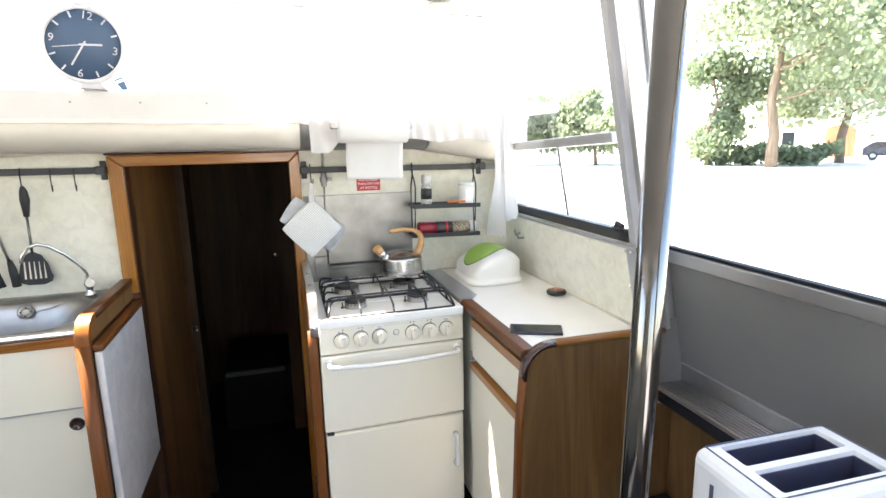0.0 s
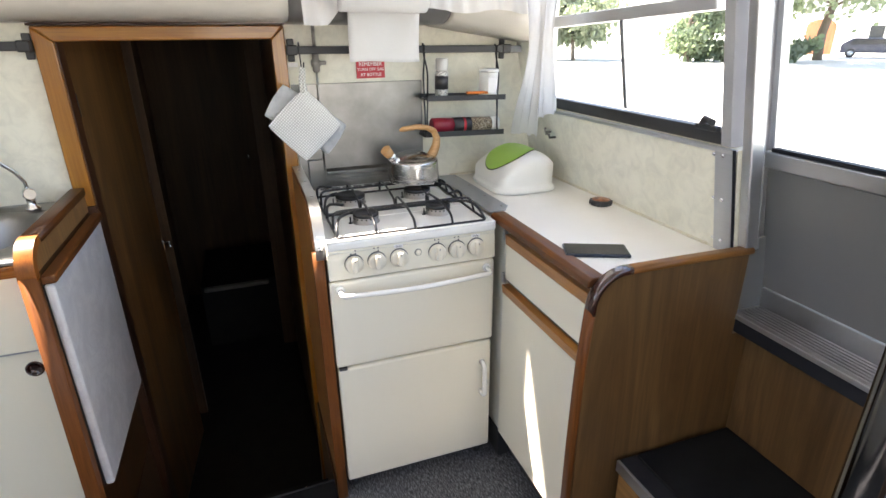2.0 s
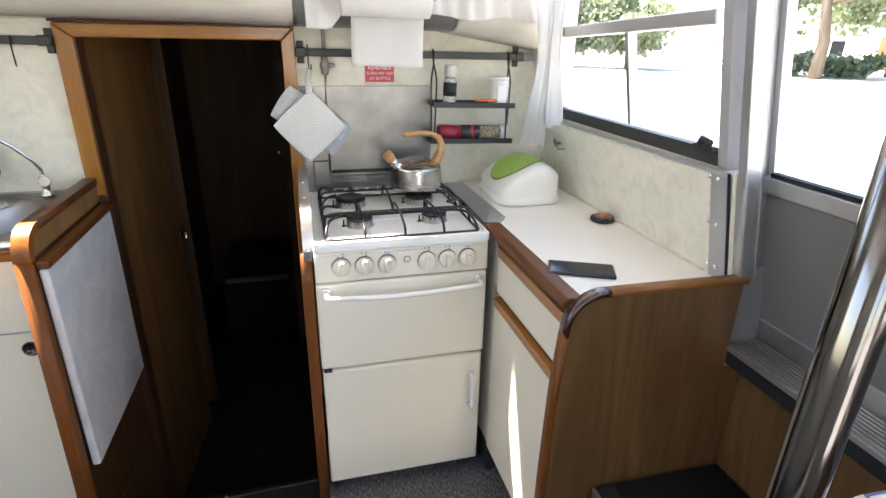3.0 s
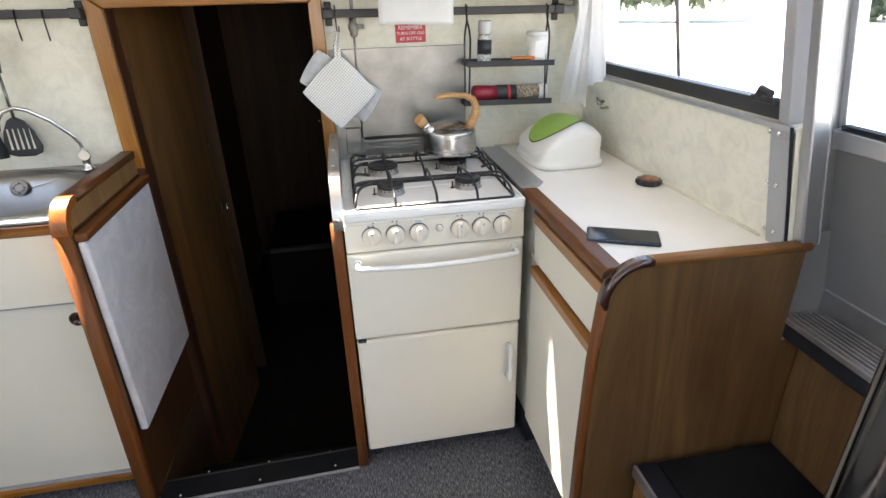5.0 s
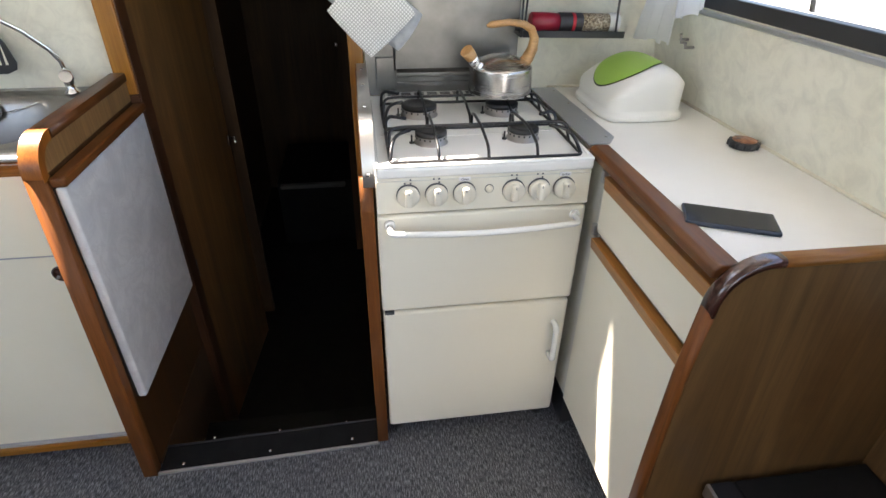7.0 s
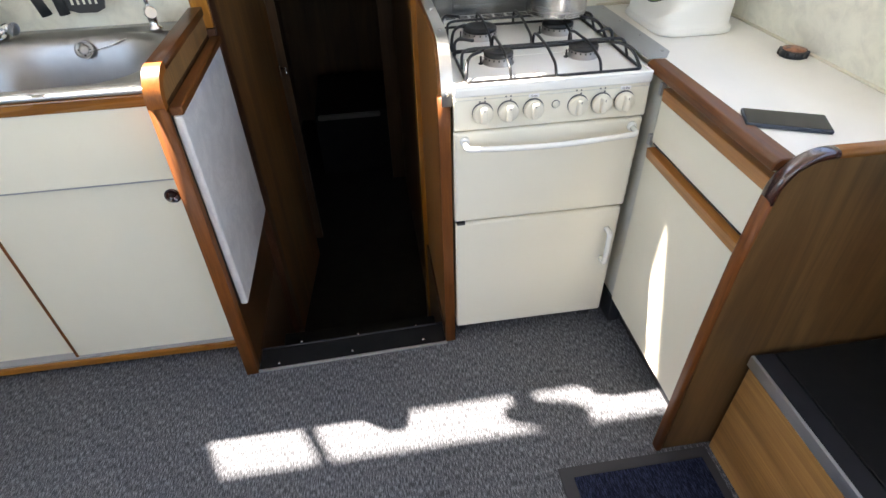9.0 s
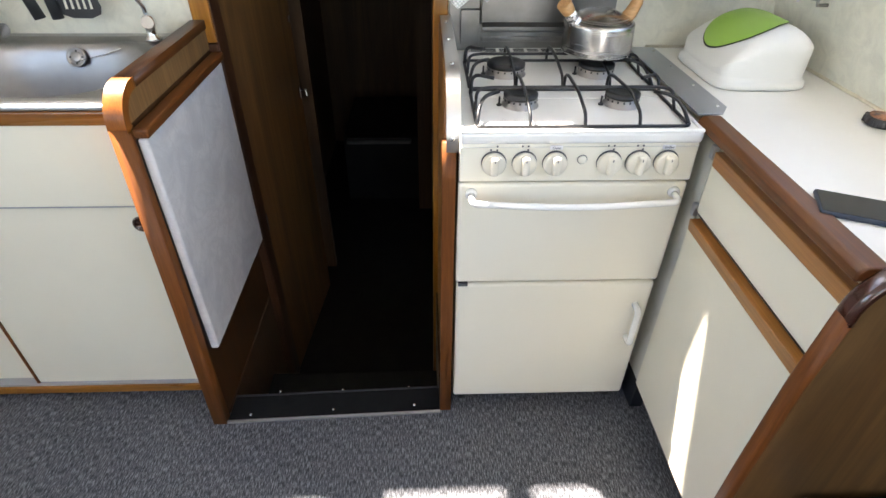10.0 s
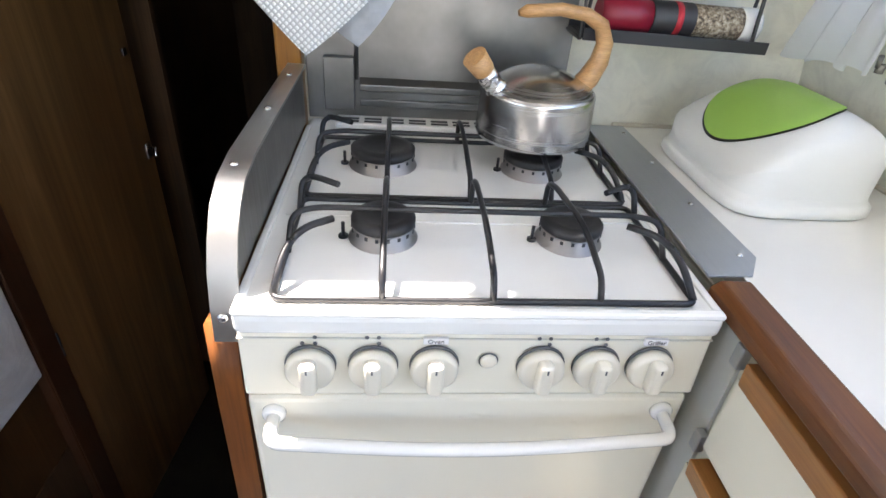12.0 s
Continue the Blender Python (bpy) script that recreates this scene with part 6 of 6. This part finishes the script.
part("base", moved(box(-0.14, 0.14, -0.08, 0.08, 0.0, 0.012, 0.003), tm), TOASTGREY, to)

# ---- outside ----
GROUNDZ = -0.6
GRAVEL = Mat("pale quay gravel", (0.5, 0.48, 0.44), 0.9)
GRAVEL.color(GRAVEL.ramp(GRAVEL.noise(3.0, 6, 0.7), (0.3, (0.40, 0.385, 0.35)), (0.7, (0.56, 0.54, 0.5))))
GRAVEL = GRAVEL.bump(GRAVEL.noise(30, 4), 0.5, 0.02).m
RENDERWALL = paint("white house render", (0.78, 0.76, 0.72), 0.8, 0.06, 0.5)
ROOFTILE = paint("brown roof", (0.20, 0.10, 0.07), 0.8, 0.2, 2.0)
BARK = wood("tree bark", (0.10, 0.075, 0.055), (0.16, 0.125, 0.095), (0.22, 0.18, 0.14), "z", 0.9, 0.0, 4.0)
DOORBROWN = wood("red brown barn door", (0.28, 0.09, 0.04), (0.38, 0.13, 0.06), (0.45, 0.17, 0.08), "z", 0.6, 0.0, 3.0)
CARPAINT = paint("dark blue car paint", (0.03, 0.035, 0.07), 0.25, 0.05, 1.0, 0.5)
DARKGLASS = paint("dark glass", (0.02, 0.025, 0.03), 0.08, 0.05)


def foliage(name, lo, hi):
    m = Mat(name, hi, 0.6, 0, 0, 0.2)
    geo = m.node("ShaderNodeNewGeometry")
    m.color(m.ramp(geo.outputs["Random Per Island"], (0.0, lo), (1.0, hi)))
    tl, mx = m.node("ShaderNodeBsdfTranslucent"), m.node("ShaderNodeMixShader")
    tl.inputs[0].default_value = (hi[0] * 1.3, hi[1] * 1.4, hi[2], 1)
    mx.inputs[0].default_value = 0.5
    m.link(m.b.outputs[0], mx.inputs[1])
    m.link(tl.outputs[0], mx.inputs[2])
    m.link(mx.outputs[0], m.t.nodes["Material Output"].inputs[0])
    return m.m


LEAF = foliage("green leaves", (0.155, 0.18, 0.135), (0.245, 0.28, 0.21))
LEAFDARK = foliage("dark conifer leaves", (0.11, 0.14, 0.10), (0.18, 0.22, 0.16))
structure("ground", box(-400, 400, -400, 400, GROUNDZ - 0.5, GROUNDZ, 0), GRAVEL, "pale sunlit gravel quay reaching far off", "ground")


def leaves(centres, count, spread, size, rng):
    """Small bent leaf clumps scattered round limb ends."""
    verts, faces = [], []
    for _ in range(count):
        c = rng.choice(centres)
        d = Vector((rng.gauss(0, 1), rng.gauss(0, 1), rng.gauss(0, 0.7)))
        p = Vector(c) + d * spread * 0.55
        s = size * rng.uniform(0.6, 1.4)
        e = Euler((rng.uniform(0, 6.3), rng.uniform(0, 6.3), rng.uniform(0, 6.3))).to_matrix()
        b = len(verts)
        for q in ((-1, -0.5, 0), (0, -0.75, 0.15), (1, -0.3, 0), (0.8, 0.5, 0.1), (0, 0.8, -0.1), (-0.9, 0.45, 0)):
            verts.append(p + e @ (Vector(q) * s))
        faces += [(b, b + 1, b + 4, b + 5), (b + 1, b + 2, b + 3, b + 4)]
    me = bpy.data.meshes.new("crown")
    me.from_pydata(verts, [], faces)
    return me


def tree(at, height, spread, count, mat, seed, label, size=0.35, bare=0.3):
    rng = random.Random(seed)
    t = thing("tree", at, label, "tree", "trees beyond the quay")
    base = Vector(at)
    lean = Vector((rng.uniform(-0.04, 0.04), rng.uniform(-0.04, 0.04), 1))
    pts = [base + lean * (height * 0.85 * k / 6) + Vector((rng.uniform(-0.1, 0.1), rng.uniform(-0.1, 0.1), 0)) * k for k in range(7)]
    limbs = [tube(pts, 0.3, 9, radii=[height * 0.024 * (1 - 0.8 * k / 6) + 0.02 for k in range(7)])]
    ends = [pts[-1], pts[-1] + Vector((0, 0, height * 0.08))]
    for k in range(16):
        f = rng.uniform(bare, 0.95)
        i = min(int(f * 6), 5)
        s = pts[i].lerp(pts[i + 1], f * 6 - i)
        a = rng.uniform(0, 2 * math.pi)
        reach = spread * (1.15 - 0.75 * abs(f - 0.5)) * rng.uniform(0.6, 1.0)
        e = s + Vector((math.cos(a) * reach, math.sin(a) * reach, reach * rng.uniform(0.05, 0.5)))
        mid = s.lerp(e, 0.5) + Vector((0, 0, reach * 0.1))
        limbs.append(tube([s, mid, e], 0.1, 6, radii=[height * 0.008, height * 0.005, 0.02]))
        ends += [e, mid.lerp(e, 0.5), e + Vector((rng.uniform(-1, 1), rng.uniform(-1, 1), rng.uniform(0, 0.8)))]
    part("trunk", join(*limbs), BARK, t)
    me = leaves(ends, count, spread * 0.42, size, rng)
    me.materials.append(mat)
    ob = new("crown", me)
    ob.parent = t
    ob.matrix_parent_inverse = t.matrix_basis.inverted()
    return t


tree((31.0, 26.5, GROUNDZ), 15.0, 5.0, 13000, LEAF, 3, "broad green tree with gaps in its crown beside the quay", 0.14, 0.28)
tree((39.0, 28.0, GROUNDZ), 13.0, 4.0, 12000, LEAF, 9, "broad green tree beside the white house", 0.15, 0.3)
tree((30.0, 31.0, GROUNDZ), 8.0, 2.2, 8000, LEAFDARK, 5, "dark green bushy tree behind the hedge", 0.13, 0.1)
tree((24.5, 37.0, GROUNDZ), 6.0, 2.4, 8000, LEAF, 12, "green tree far across the quay", 0.16, 0.25)
tree((20.0, 41.0, GROUNDZ), 5.5, 2.4, 7000, LEAFDARK, 15, "dark green tree far across the quay", 0.16, 0.2)


def hedge(x0, y0, x1, y1, h, n, seed):
    rng = random.Random(seed)
    centres = [Vector((x0, y0, GROUNDZ)).lerp(Vector((x1, y1, GROUNDZ)), k / 30) + Vector((rng.uniform(-0.2, 0.2), rng.uniform(-0.2, 0.2), h * rng.uniform(0.3, 0.8))) for k in range(31)]
    me = leaves(centres, n, h * 0.5, 0.16, rng)
    me.materials.append(LEAFDARK)
    return tagged(new("hedge", me), "low clipped green hedge along the far edge", "hedge", "", "stuff")


hedge(30.0, 31.5, 35.0, 26.0, 1.3, 2600, 21)


def house(at, turn, w, d, hgt, label, door=False):
    t = thing("house", at, label, "house", "houses beyond the quay")
    m = Matrix.Translation(at) @ pose(0, 0, 0, 0, 0, turn)
    part("wall", moved(box(-w / 2, w / 2, -d / 2, d / 2, 0, hgt, 0), m), RENDERWALL, t)
    part("roof", moved(prism([(-d / 2 - 0.4, hgt), (d / 2 + 0.4, hgt), (0, hgt + d * 0.35)], "x", -w / 2 - 0.3, w / 2 + 0.3, 0), m), ROOFTILE, t)
    for k in range(4):
        x = -w / 2 + w * (k + 0.5) / 4
        if door and k == 1:
            o = part("door", moved(prism([(x - 1.1, 0)] + [(x - 1.1 * math.cos(radians(a)), 2.3 + 0.6 * math.sin(radians(a))) for a in range(0, 181, 20)] + [(x + 1.1, 0)], "y", -d / 2 - 0.06, -d / 2 + 0.05, 0), m), DOORBROWN, t, "red-brown arched double door")
        else:
            wdw = part("window", moved(box(x - 0.6, x + 0.6, -d / 2 - 0.05, -d / 2 + 0.05, 1.0, 2.4, 0.01), m), RENDERWALL, t)
            part("pane", moved(box(x - 0.5, x + 0.5, -d / 2 - 0.07, -d / 2 - 0.051, 1.08, 2.32, 0), m), DARKGLASS, wdw)
    return t


house((53.0, 36.0, GROUNDZ), -56, 16, 8, 5.5, "white rendered house with red-brown arched door", True)

car = thing("car", (46.0, 29.0, GROUNDZ), "dark blue parked hatchback by the hedge", "car")
cm = Matrix.Translation((46.0, 29.0, GROUNDZ)) @ pose(0, 0, 0, 0, 0, -56)
part("body", moved(prism([(-2.0, 0.35), (2.0, 0.35), (2.05, 0.75), (1.2, 0.92), (0.7, 1.4), (-1.3, 1.42), (-2.0, 0.95)], "y", -0.85, 0.85, 0.08), cm), CARPAINT, car)
part("side_glass", moved(prism([(-1.5, 0.95), (1.0, 0.95), (0.62, 1.34), (-1.2, 1.36)], "y", -0.87, 0.87, 0.0), cm), DARKGLASS, car)
for x in (-1.3, 1.3):
    for y in (-0.8, 0.8):
        wh = part("wheel", moved(lathe([(0.2, -0.1), (0.31, -0.1), (0.33, -0.06), (0.33, 0.06), (0.31, 0.1), (0.2, 0.1)], seg=20), cm @ Matrix.Translation((x, y, 0.33)) @ pose(0, 0, 0, 90)), BLACK, car)
        part("rim", moved(lathe([(0.19, -0.105), (0.05, -0.11), (0.05, 0.11), (0.19, 0.105)], seg=16), cm @ Matrix.Translation((x, y, 0.33)) @ pose(0, 0, 0, 90)), ALU, wh)
